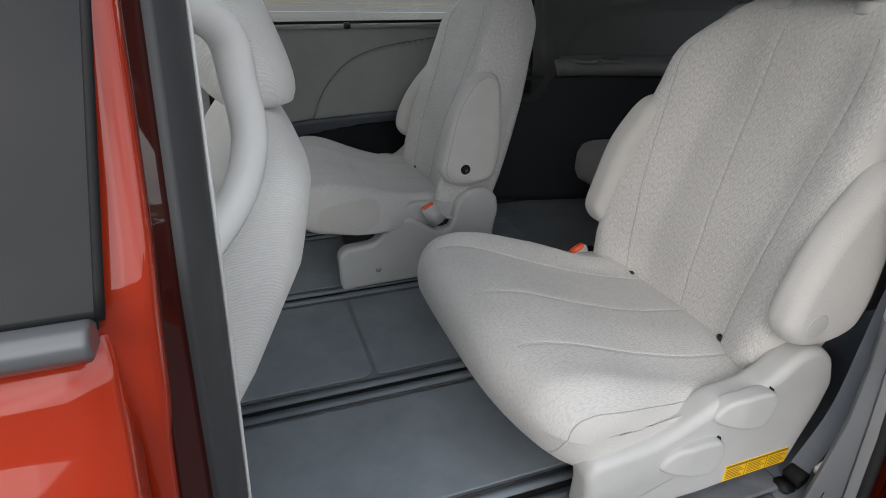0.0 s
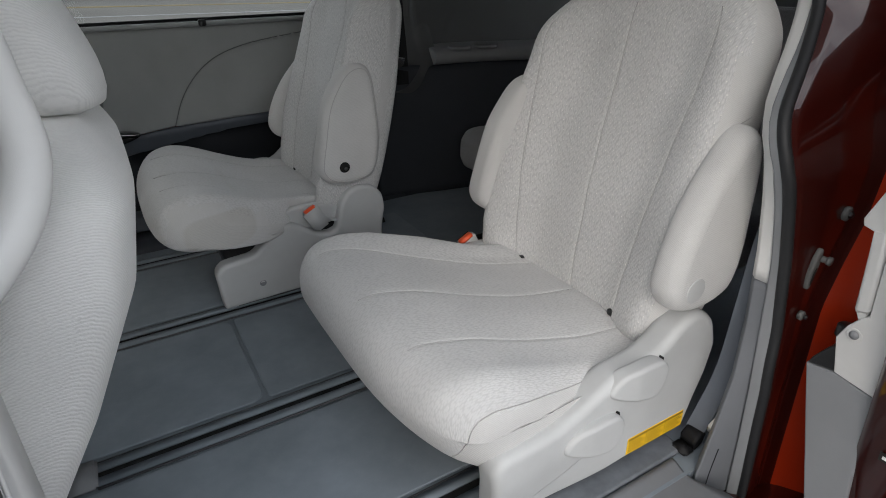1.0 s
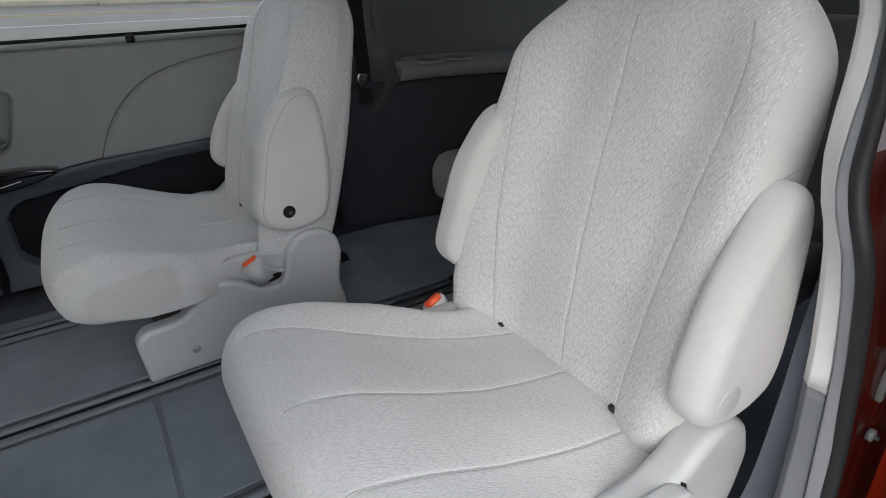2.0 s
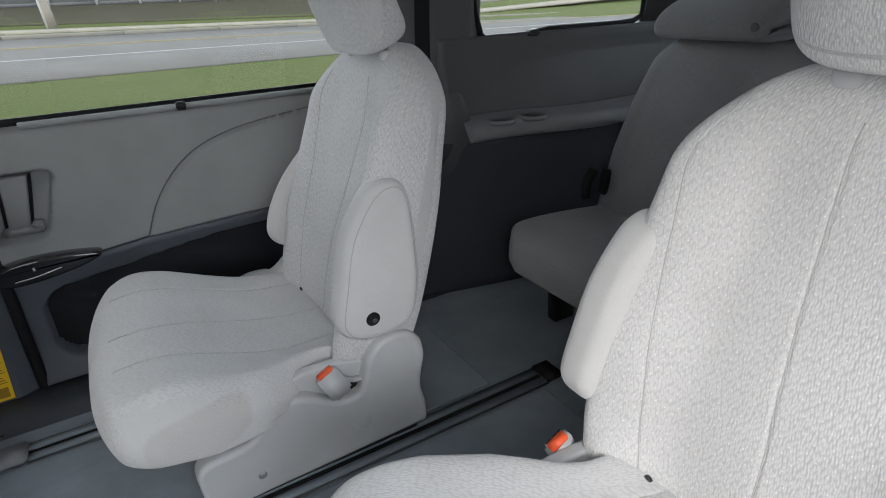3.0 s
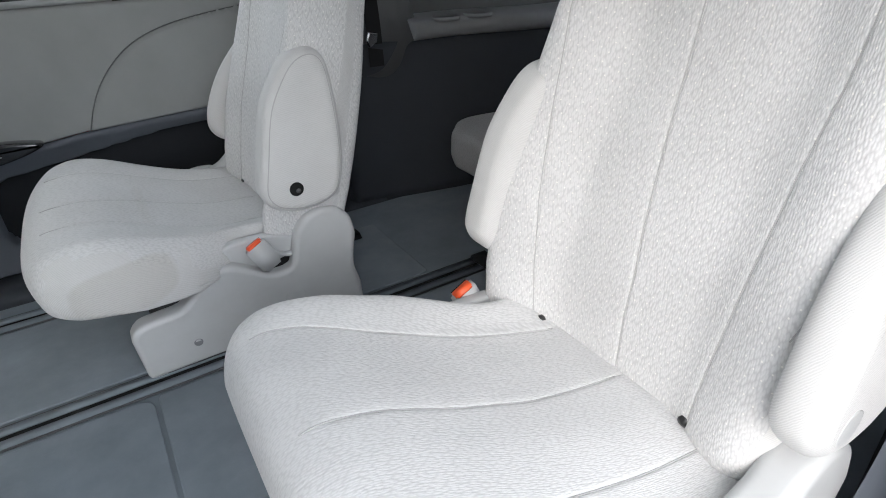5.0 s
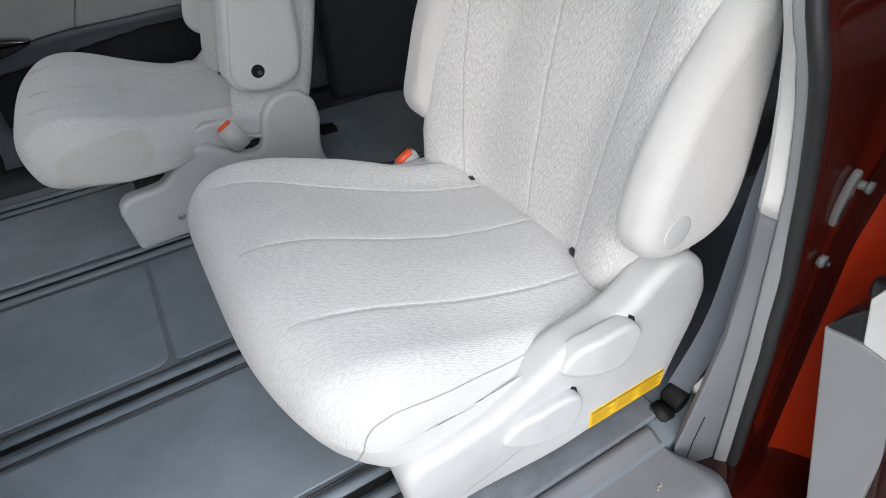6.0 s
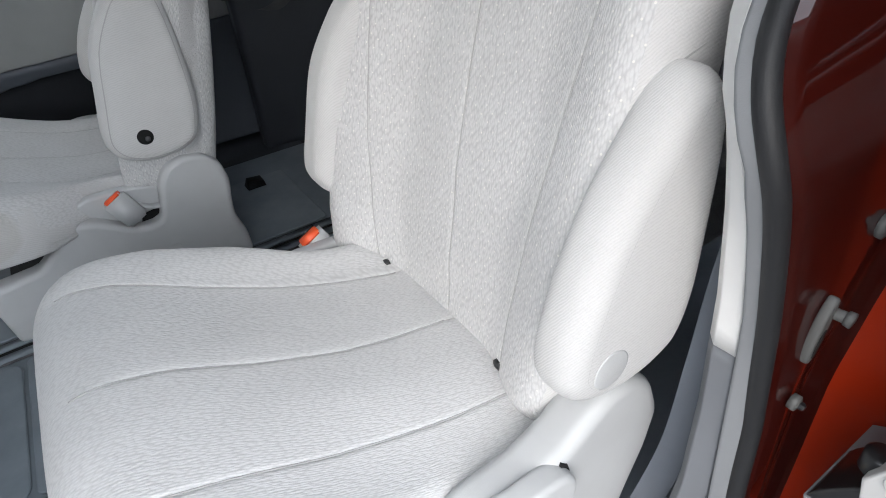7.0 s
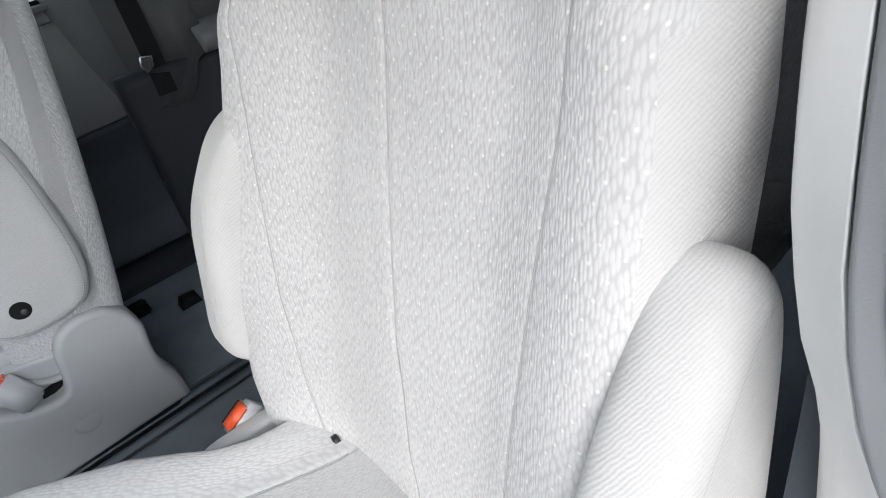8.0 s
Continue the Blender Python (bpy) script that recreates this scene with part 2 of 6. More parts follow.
YELLOW = mottled("yellow_label", (0.86, 0.53, 0.015), 0.45, grain_h=0, vary=0.04)
WHITE = mottled("white_label", (0.8, 0.8, 0.78), 0.5, grain_h=0, vary=0.03)
INK = mottled("black_ink", (0.015, 0.013, 0.01), 0.5, grain_h=0)
INK_SOFT = mottled("faded_ink", (0.30, 0.17, 0.01), 0.5, grain_h=0)
BELT = mottled("grey_belt_webbing", (0.13, 0.145, 0.17), 0.7, grain=1600, grain_h=0.5)
GLASS = glass("window_glass", (0.86, 0.88, 0.87))
DARK_GLASS = mottled("privacy_glass", (0.010, 0.011, 0.013), 0.03, coat=1.0, grain_h=0, spec=1.0)
HEADLINER = mottled("headliner", (0.70, 0.70, 0.68), 0.9, grain=800, grain_h=0.3)
ASPHALT = mottled("parking_asphalt", (0.11, 0.11, 0.112), 0.85, grain=60, grain_h=0.6, dist=0.006, blotch=1.2, vary=0.2, spec=0.08)
ROAD = mottled("road_asphalt", (0.110, 0.107, 0.100), 0.85, grain=40, grain_h=0.4, dist=0.006, blotch=0.6, vary=0.1, spec=0.08)
KERB = mottled("kerb_concrete", (0.15, 0.142, 0.122), 0.85, grain=60, grain_h=0.5, dist=0.004, blotch=2.0, vary=0.12, spec=0.08)
WALKWAY = mottled("pale_concrete", (0.21, 0.195, 0.16), 0.85, grain=60, grain_h=0.4, dist=0.004, blotch=1.5, vary=0.1, spec=0.08)
LINE_WHITE = mottled("white_road_paint", (0.22, 0.225, 0.23), 0.7, grain=40, grain_h=0.3, dist=0.002, vary=0.1, spec=0.08)
LINE_YELLOW = mottled("yellow_road_paint", (0.20, 0.165, 0.09), 0.7, grain=40, grain_h=0.3, dist=0.002, vary=0.12, spec=0.08)
GRASS = grassy("grass", (0.034, 0.062, 0.006), (0.066, 0.086, 0.014), (0.120, 0.108, 0.042))
GRASS_BLADE = mottled("grass_blade", (0.100, 0.130, 0.022), 0.8, grain_h=0, blotch=4, vary=0.3, spec=0.1)
MULCH = grassy("mulch_bank", (0.048, 0.044, 0.030), (0.060, 0.053, 0.040), (0.036, 0.036, 0.022))
FENCE_PANEL = mottled("grey_fence_panel", (0.10, 0.104, 0.108), 0.7, grain=30, grain_h=0.3, dist=0.004, blotch=0.8)
FENCE_POST = mottled("white_fence_post", (0.45, 0.455, 0.46), 0.6, grain_h=0)
POLE_WOOD = mottled("weathered_pole_wood", (0.24, 0.215, 0.18), 0.85, grain=40, grain_h=0.6, dist=0.01, blotch=3)
HYDRANT = mottled("hydrant_yellow", (0.75, 0.52, 0.03), 0.5, grain_h=0)


# ---- building tools ----
def thing(name, at, label, category, group="", kind=""):
    e = new(name)
    e.empty_display_size = 0.05
    e.location = at
    return tagged(e, label, category, group, kind)


def placed(ob):
    m = Matrix.Translation(ob.location)
    return placed(ob.parent) @ ob.matrix_parent_inverse @ m if ob.parent else m


def part(name, bm, material, parent=None, label="", smooth=True):
    me = bpy.data.meshes.new(name)
    bmesh.ops.recalc_face_normals(bm, faces=bm.faces)
    for f in bm.faces:
        f.smooth = smooth and len(f.verts) < 5
    bm.to_mesh(me)
    bm.free()
    me.materials.append(material)
    ob = new(name, me)
    if parent is not None:
        ob.parent = parent
        ob.matrix_parent_inverse = placed(parent).inverted()
    if label:
        ob["label"] = label
    return ob


def flank_cloth(ob, cut, only, beyond):
    """Gives the outer flank of a padded part the finer mesh fabric; only: 1 for the -y side, -1 for the +y side; beyond: where the flank starts."""
    ob.data.materials.append(FABRIC_SIDE)
    for p in ob.data.polygons:
        if -only * p.normal.y > cut and -only * (p.center.y - beyond) > 0:
            p.material_index = 1
    return ob


def single(name, bm, material, label, category, group="", kind=""):
    return tagged(part(name, bm, material, smooth=len(bm.faces) > 6), label, category, group, kind)


def spline(pts, n=8, closed=False):
    """Catmull-Rom through the points, n steps each."""
    p = [Vector(q) for q in pts]
    k = len(p)
    out = []
    for i in range(k if closed else k - 1):
        a, b, c, d = (p[(i + j) % k] if closed else p[min(max(i + j, 0), k - 1)] for j in (-1, 0, 1, 2))
        for s in range(n):
            t = s / n
            out.append(0.5 * (2 * b + (c - a) * t + (2 * a - 5 * b + 4 * c - d) * t * t + (3 * b - a - 3 * c + d) * t ** 3))
    if not closed:
        out.append(p[-1].copy())
    return out


def loft(rings, caps=True, close=True, turn=False, mid=0):
    """Skins ring after ring. "lie" keeps how a cloth lies on it, in metres: across, and the way it runs."""
    bm = bmesh.new()
    lie = bm.verts.layers.float_vector.new("lie")
    rows = [[bm.verts.new(q) for q in r] for r in rings]
    m = len(rows[0])
    run = 0.0
    for k, r in enumerate(rows):
        run += (r[m // 3].co - rows[k - 1][m // 3].co).length if k else 0.0
        arc = 0.0
        for i, v in enumerate(r):
            arc += (v.co - r[i - 1].co).length if i else 0.0
            v[lie] = (run, arc, 0.0) if turn else (arc, run, 0.0)
        if mid:
            zero = r[mid][lie].x
            for v in r:
                v[lie] = (v[lie].x - zero, v[lie].y, 0.0)
    for a, b in zip(rows, rows[1:]):
        for i in range(m if close else m - 1):
            j = (i + 1) % m
            bm.faces.new((a[i], a[j], b[j], b[i]))
    if caps and close:
        for r in (rows[0], rows[-1]):
            if caps == "plate":
                bm.faces.new(r)
                continue
            c = bm.verts.new(sum((v.co for v in r), Vector()) / m)
            c[lie] = r[0][lie]
            for i in range(m):
                bm.faces.new((r[i], r[(i + 1) % m], c))
    return bm


def inset(poly, d):
    """A closed 2D outline moved inwards by d."""
    k = len(poly)
    area = sum(poly[i][0] * poly[(i + 1) % k][1] - poly[(i + 1) % k][0] * poly[i][1] for i in range(k))
    sgn = 1 if area > 0 else -1
    out = []
    for i in range(k):
        ax, ay = poly[i - 1]
        bx, by = poly[(i + 1) % k]
        tx, ty = bx - ax, by - ay
        n = math.hypot(tx, ty) or 1
        out.append((poly[i][0] - ty / n * d * sgn, poly[i][1] + tx / n * d * sgn))
    return out


def slab(outline, c0, c1, r=0.01, steps=4, stations=(), to=lambda a, b, c: (a, c, b), warp=None):
    """An outline (a, b) drawn out from c0 to c1 with rounded rims of radius r."""
    sg = 1 if c1 > c0 else -1
    cs = [(c0 + sg * r * (1 - math.cos(i / steps * math.pi / 2)), r * (1 - math.sin(i / steps * math.pi / 2)), 1.0) for i in range(steps + 1)]
    cs += [(s, 0.0, 1.0) for s in stations]
    cs += [(c1 - sg * r * (1 - math.cos(i / steps * math.pi / 2)), r * (1 - math.sin(i / steps * math.pi / 2)), 1.0) for i in range(steps, -1, -1)]
    padded = steps > 5
    if padded:
        cs = [(c0, r, k) for k in (0.12, 0.3, 0.5, 0.7, 0.86)] + cs + [(c1, r, k) for k in (0.86, 0.7, 0.5, 0.3, 0.12)]
    rings = []
    for c, d, k in cs:
        rr = []
        line = inset(outline, d) if d > 1e-9 else outline
        ma, mb = sum(p[0] for p in line) / len(line), sum(p[1] for p in line) / len(line)
        for a, b in line:
            q = to(ma + (a - ma) * k, mb + (b - mb) * k, c)
            rr.append(warp(*q) if warp else q)
        rings.append(rr)
    return loft(rings, "fan" if padded else "plate", turn=True)


def tube(pts, r, sides=12, flat=1.0, n=8, closed=False):
    path = spline(pts, n, closed)
    k = len(path)
    side = None
    rings = []
    for i, p in enumerate(path):
        t = (path[(i + 1) % k] - path[i - 1]) if closed else (path[min(i + 1, k - 1)] - path[max(i - 1, 0)])
        t.normalize()
        if side is None:
            side = t.cross(Vector((0.03, 0.02, 1)))
            if side.length < 0.05:
                side = t.cross(Vector((1, 0, 0)))
        s = (side - t * side.dot(t)).normalized()
        side = s
        u = s.cross(t)
        rad = r(i / (k - 1)) if callable(r) else r
        rings.append([p + s * math.cos(2 * math.pi * j / sides) * rad + u * math.sin(2 * math.pi * j / sides) * rad * flat for j in range(sides)])
    if closed:
        rings.append(rings[0])
    return loft(rings, caps=not closed)


def box(x0, x1, y0, y1, z0, z1, bev=0.004, seg=2):
    bm = bmesh.new()
    bmesh.ops.create_cube(bm, size=1.0)
    for v in bm.verts:
        v.co = Vector(((x0 + x1) / 2 + v.co.x * (x1 - x0), (y0 + y1) / 2 + v.co.y * (y1 - y0), (z0 + z1) / 2 + v.co.z * (z1 - z0)))
    if bev:
        bmesh.ops.bevel(bm, geom=bm.edges[:], offset=bev, segments=seg, affect="EDGES", clamp_overlap=True)
    return bm


def turned(profile, at, axis="z", sides=28):
    """A solid of revolution; profile of (radius, height) along the axis."""
    x, y, z = at
    rings = []
    for r, h in profile:
        ring = []
        for j in range(sides):
            c, s = math.cos(2 * math.pi * j / sides) * r, math.sin(2 * math.pi * j / sides) * r
            ring.append({"z": (x + c, y + s, z + h), "y": (x + c, y + h, z + s), "x": (x + h, y + c, z + s)}[axis])
        rings.append(ring)
    return loft(rings)


def sheet(fn, us, vs, thick):
    """A curved panel over a grid, with a back face moved by the vector thick."""
    bm = bmesh.new()
    if thick is None:
        g = [[bm.verts.new(fn(u, v)) for v in vs] for u in us]
        for a, b in zip(g, g[1:]):
            for j in range(len(vs) - 1):
                bm.faces.new((a[j], b[j], b[j + 1], a[j + 1]))
        return bm
    off = Vector(thick)
    front = [[bm.verts.new(fn(u, v)) for v in vs] for u in us]
    back = [[bm.verts.new(Vector(fn(u, v)) + off) for v in vs] for u in us]
    nu, nv = len(us), len(vs)
    for i in range(nu - 1):
        for j in range(nv - 1):
            bm.faces.new((front[i][j], front[i + 1][j], front[i + 1][j + 1], front[i][j + 1]))
            bm.faces.new((back[i][j], back[i][j + 1], back[i + 1][j + 1], back[i + 1][j]))
        bm.faces.new((front[i][0], back[i][0], back[i + 1][0], front[i + 1][0]))
        bm.faces.new((front[i][-1], front[i + 1][-1], back[i + 1][-1], back[i][-1]))
    for i in (0, nu - 1):
        for j in range(nv - 1):
            bm.faces.new((front[i][j], front[i][j + 1], back[i][j + 1], back[i][j]))
    return bm


def span(a, b, step):
    k = max(1, round(abs(b - a) / step))
    return [a + (b - a) * i / k for i in range(k + 1)]


def smooth01(x):
    x = min(1.0, max(0.0, x))
    return x * x * (3 - 2 * x)


def lerp(table, z):
    """Smooth interpolation in a table of (key, value)."""
    if z <= table[0][0]:
        return table[0][1]
    for (a, p), (b, q) in zip(table, table[1:]):
        if z <= b:
            return p + (q - p) * (z - a) / (b - a)
    return table[-1][1]


def groove(d, width=0.0035, depth=0.004):
    return depth * math.exp(-(d / width) ** 2)


def on_surface(me, x, z):
    """The point of a mesh at x, z that lies furthest towards -y."""
    best = None
    for p in me.polygons:
        c = [me.vertices[i].co for i in p.vertices]
        if not (min(v.x for v in c) <= x <= max(v.x for v in c) and min(v.z for v in c) <= z <= max(v.z for v in c)):
            continue
        for a, b, d in [(c[0], c[i], c[i + 1]) for i in range(1, len(c) - 1)]:
            det = (b.x - a.x) * (d.z - a.z) - (d.x - a.x) * (b.z - a.z)
            if abs(det) < 1e-12:
                continue
            u = ((x - a.x) * (d.z - a.z) - (d.x - a.x) * (z - a.z)) / det
            v = ((b.x - a.x) * (z - a.z) - (x - a.x) * (b.z - a.z)) / det
            q = a + (b - a) * u + (d - a) * v
            if u >= -1e-6 and v >= -1e-6 and u + v <= 1 + 1e-6 and (best is None or q.y < best.y):
                best = q
    return best


def bars(name, parent, material, rects, plane):
    """Thin printed bars on a label; rects of (a0, a1, b0, b1), plane maps (a, b, lift)."""
    bm = bmesh.new()
    for a0, a1, b0, b1 in rects:
        lo = [bm.verts.new(plane(a, b, 0.0004)) for a, b in ((a0, b0), (a1, b0), (a1, b1), (a0, b1))]
        hi = [bm.verts.new(plane(a, b, 0.0008)) for a, b in ((a0, b0), (a1, b0), (a1, b1), (a0, b1))]
        bm.faces.new(hi)
        bm.faces.new(lo[::-1])
        for i in range(4):
            j = (i + 1) % 4
            bm.faces.new((lo[i], lo[j], hi[j], hi[i]))
    return part(name, bm, material, parent, smooth=False)


# ---- second-row seats ----
def captain_seat(side, x0, yc, label):
    """A reclining seat facing -x. side 1: its outer flank faces -y."""
    root = thing("captain_seat", (x0, yc, 0), label, "car seat", "second-row seats")

    def at(x, w, z):
        return (x0 + x, yc - side * w, z)

    # cushion: side outline, drawn out across the width
    outline = [(0.035, 0.145), (0.045, 0.205), (0.0, 0.232), (-0.10, 0.248), (-0.22, 0.274), (-0.33, 0.298), (-0.405, 0.303), (-0.452, 0.287),
               (-0.474, 0.250), (-0.470, 0.202), (-0.440, 0.148), (-0.385, 0.108), (-0.315, 0.094), (-0.25, 0.098), (-0.19, 0.118), (-0.12, 0.130), (-0.05, 0.132)]
    prof = [(q.x, q.z) for q in spline([(a, 0, b) for a, b in outline], 9, True)]
    seams = (-0.12, 0.02, 0.155)
    inner_line = [(-0.40, -0.252), (-0.36, -0.240), (-0.27, -0.190), (-0.165, -0.142), (-0.02, -0.100)] if side > 0 else [(-0.40, -0.165), (-0.36, -0.160), (-0.27, -0.150), (-0.165, -0.135), (-0.02, -0.105)]
    seam_lines = (inner_line,
                  [(-0.40, -0.052), (-0.33, -0.036), (-0.25, -0.006), (-0.155, 0.018), (-0.02, 0.030)],
                  [(-0.40, 0.112), (-0.345, 0.125), (-0.22, 0.150), (-0.13, 0.160), (-0.02, 0.170)])
    st = sorted(set([round(v, 4) for v in span(-0.236, 0.212, 0.012)] + [s + d for s in seams for d in (-0.005, -0.002, 0.0, 0.002, 0.005)]))

    # the inner edge is cut back beside the buckle
    tuck = [(-0.48, 0.50), (-0.42, 0.36), (-0.36, 0.28), (-0.27, 0.27), (-0.20, 0.28), (-0.15, 0.2), (0.05, 0.2)]
    nip = [(-0.40, 1.22), (-0.30, 1.2), (-0.20, 1.0), (-0.155, 0.78), (-0.12, 0.56), (-0.08, 0.45), (0.05, 0.45)]

    def soft(x, w, z):
        u = (w + 0.008) / 0.270
        front = smooth01((-x - 0.12) / 0.34)
        x += (0.040 if u < 0 else 0.066) * front * abs(u) ** 3.6
        drift = lerp([(-0.286, 0.0)] + [(s, lerp(line, x) - s) for s, line in zip(seams, seam_lines)] + [(0.262, 0.0)], w)
        w2 = w * (1 + 0.03 * front) - 0.006 + drift
        if w < -0.14:
            w2 = w2 + (w + 0.14) * (lerp(nip, x) - 1)
        if z > 0.2:
            top = smooth01((z - 0.2) / 0.05)
            z += top * ((0.022 * smooth01((-u - 0.30) / 0.55) - (0.026 if side > 0 else -0.022) * smooth01((u - 0.30) / 0.60) - 0.006) * (1 - 0.6 * front))
            z -= top * 0.022 * smooth01((abs(u) - 0.80) / 0.20) ** 2
            fade = smooth01((x + 0.43) / 0.06)
            for s in seams:
                z -= top * fade * groove(w - s, 0.0020, 0.0026)
        else:
            z = 0.2 - (0.2 - z) * (1 - (1 - lerp(tuck, x)) * smooth01((-w - 0.06) / 0.16))
        if side < 0:
            z += 0.040 * smooth01((-x - 0.10) / 0.28)
            x += 0.006 * smooth01((-x - 0.20) / 0.24)
        return at(x, w2, z)

    cushion = part("seat_cushion", slab(prof, -0.286, 0.262, 0.046, 7, st, to=lambda a, b, c: (a, c, b), warp=soft), FABRIC_FRONT if side > 0 else FABRIC_FRONT_USED, root)
    cushion.data.materials.append(FABRIC_SIDE if side > 0 else FABRIC_SIDE_USED)
    # a panel of the finer mesh fabric on each flank, its front end rounded
    panel = [(-0.405, 0.160), (-0.398, 0.212), (-0.388, 0.236), (-0.370, 0.246), (-0.340, 0.248), (-0.270, 0.234), (-0.180, 0.214), (-0.050, 0.200), (0.06, 0.195)]
    for p in cushion.data.polygons:
        x, w, z = p.center.x - x0, side * (yc - p.center.y), p.center.z
        if (w > 0.16 and x > -0.405 and z < lerp(panel, x)) or (w < -0.15 and abs(p.normal.y) > 0.75) or (z < 0.205 and side < 0 and p.normal.z < 0.3):
            p.material_index = 1
    if side > 0:
        line = []
        for q in spline([(a, 0, b) for a, b in panel[:-1]], 5):
            hit = on_surface(cushion.data, x0 + q.x, q.z)
            if hit is not None and hit.y < yc - 0.14:
                line.append(hit + Vector((-0.0002, -0.0003, 0)))
        part("seam", tube(line, 0.0009, 6, n=2), SEAM_SHADE, cushion)
    for s in seams:
        line = sorted((soft(a, s, b) for a, b in prof if b > 0.222 and -0.43 < a < -0.005))
        part("seam", tube([(x, y, z + 0.0004) for x, y, z in line[::3]], 0.0010, 6, n=2), SEAM_SHADE, cushion)
    # backrest, ring by ring from the bite line up
    front_x = [(0.16, 0.012), (0.22, -0.004), (0.30, 0.008), (0.42, 0.038), (0.53, 0.078), (0.65, 0.122), (0.72, 0.142), (0.76, 0.156), (0.82, 0.178)]
    rear_x = [(0.16, 0.110), (0.28, 0.142), (0.42, 0.178), (0.60, 0.220), (0.72, 0.246), (0.82, 0.258)]
    half_in = [(0.16, 0.200), (0.20, 0.232), (0.24, 0.247), (0.30, 0.259), (0.36, 0.264), (0.46, 0.266), (0.56, 0.263), (0.66, 0.254), (0.72, 0.244), (0.78, 0.226), (0.82, 0.205)]
    half_out = [(0.16, 0.215), (0.22, 0.238), (0.30, 0.250), (0.42, 0.250), (0.54, 0.244), (0.64, 0.236), (0.72, 0.224), (0.78, 0.208), (0.82, 0.195)]
    zs = span(0.165, 0.690, 0.0115) + [0.690 + 0.126 * math.sin(a) for a in span(0.09, 1.53, 0.09)]
    rings = []
    base_v = (-0.90, -0.56, -0.02, 0.50, 0.90)
    ws = sorted(set([round(v, 4) for v in span(-1, 1, 0.045)] + [s + d for s in base_v[1:4] for d in (-0.018, -0.008, 0.0, 0.008, 0.018)]))
    back_seams = ([(0.20, -0.600), (0.24, -0.605), (0.30, -0.620), (0.37, -0.648), (0.44, -0.685), (0.52, -0.730), (0.60, -0.775), (0.68, -0.83), (0.80, -0.88)],
                  [(0.20, 0.06), (0.23, 0.03), (0.30, 0.0), (0.37, -0.02), (0.53, -0.11), (0.65, -0.165), (0.72, -0.19), (0.80, -0.21)],
                  [(0.20, 0.58), (0.30, 0.55), (0.42, 0.57), (0.55, 0.60), (0.62, 0.64), (0.69, 0.68), (0.80, 0.72)])
    stitched = {-0.56: [], -0.02: [], 0.50: []}
    flank_seam = []
    for z in zs:
        shift = [(-1.0, 0.0), (-0.90, lerp([(0.37, 0.0), (0.60, -0.05), (0.70, -0.065)], z))] + [(b, lerp(t, z) - b) for b, t in zip(base_v[1:4], back_seams)] + [(0.90, 0.0), (1.0, 0.0)]
        cut = max(0.0, z - 0.690) / 0.126
        k = math.sqrt(max(0.0, 1 - cut * cut))
        xf, xr = lerp(front_x, z), lerp(rear_x, z)
        mid, th = (xf + xr) / 2, (xr - xf) / 2 * (0.50 + 0.50 * k)
        h_in, h_out = lerp(half_in, z) * (0.42 + 0.58 * k), lerp(half_out, z) * (0.42 + 0.58 * k)
        ring = []
        bol = smooth01((z - 0.15) / 0.10) * (1 - smooth01((z - 0.68) / 0.12))

        def front(v):
            edge = (1 - abs(v) ** (8.0 if v > 0 else 20.0)) ** (1 / 2.8)
            x = mid - th * edge
            if v > 0:
                x -= bol * 0.040 * smooth01((v - 0.36) / 0.56) * edge
            else:
                x -= bol * 0.060 * smooth01((-0.40 - v) / 0.54) * edge
            return x + 0.012 * (1 - v * v) * edge * bol, edge

        for u in ws:
            v = u + lerp(shift, u)
            x, edge = front(v)
            h = h_out if v > 0 else h_in
            fade = 1 - smooth01((z - 0.71) / 0.05)
            x += fade * sum(groove((u - g) * h, 0.0022, 0.0024) for g in base_v[1:4]) * edge
            ring.append(at(x, v * h, z))
            if u in stitched and 0.20 < z < (0.715 if u < -0.1 else 0.765):
                stitched[u].append(at(x - 0.0004, v * h, z))
        if 0.40 < z < 0.60:
            v = lerp([(0.40, 0.86), (0.55, 0.955), (0.60, 0.985)], z)
            flank_seam.append(at(front(v)[0] - 0.0004, v * h_out + 0.0005, z))
        for v in (0.995, 0.985, 0.96, 0.92, 0.8, 0.5, 0.2, 0.0, -0.2, -0.5, -0.8, -0.92, -0.96, -0.985, -0.995):
            edge = (1 - abs(v) ** 18.0) ** (1 / 3.0)
            taper = 1 - (0.08 * smooth01((z - 0.42) / 0.15) if v > 0 else 0.04 * smooth01((z - 0.50) / 0.15))
            ring.append(at(mid + th * edge, v * (h_out if v > 0 else h_in) * taper, z))
            if v == 0.985 and 0.60 <= z < 0.70:
                flank_seam.append(at(mid + th * edge * lerp([(0.60, 0.0), (0.70, 0.9)], z), v * h_out * (taper + (1 - taper) * (1 - lerp([(0.60, 0.0), (0.70, 0.9)], z))) + 0.002, z))
        rings.append(ring)
    back = flank_cloth(part("backrest", loft(rings, mid=len(ws) // 2), FABRIC, root), 0.7, side, yc)
    if side > 0:
        flank_seam = [on_surface(back.data, x, z) + Vector((-0.0003, -0.0004, 0)) for x, y, z in flank_seam]
    for line in list(stitched.values()) + [flank_seam]:
        part("seam", tube(line[::2], 0.0009, 6, n=2), SEAM_SHADE, back)

    # headrest and its posts
    for w in (-0.080, 0.080):
        part("headrest_post", tube([at(0.184, w, 0.77), at(0.190, w, 0.87)], 0.006, 12, n=2), STEEL, root, "steel headrest post")
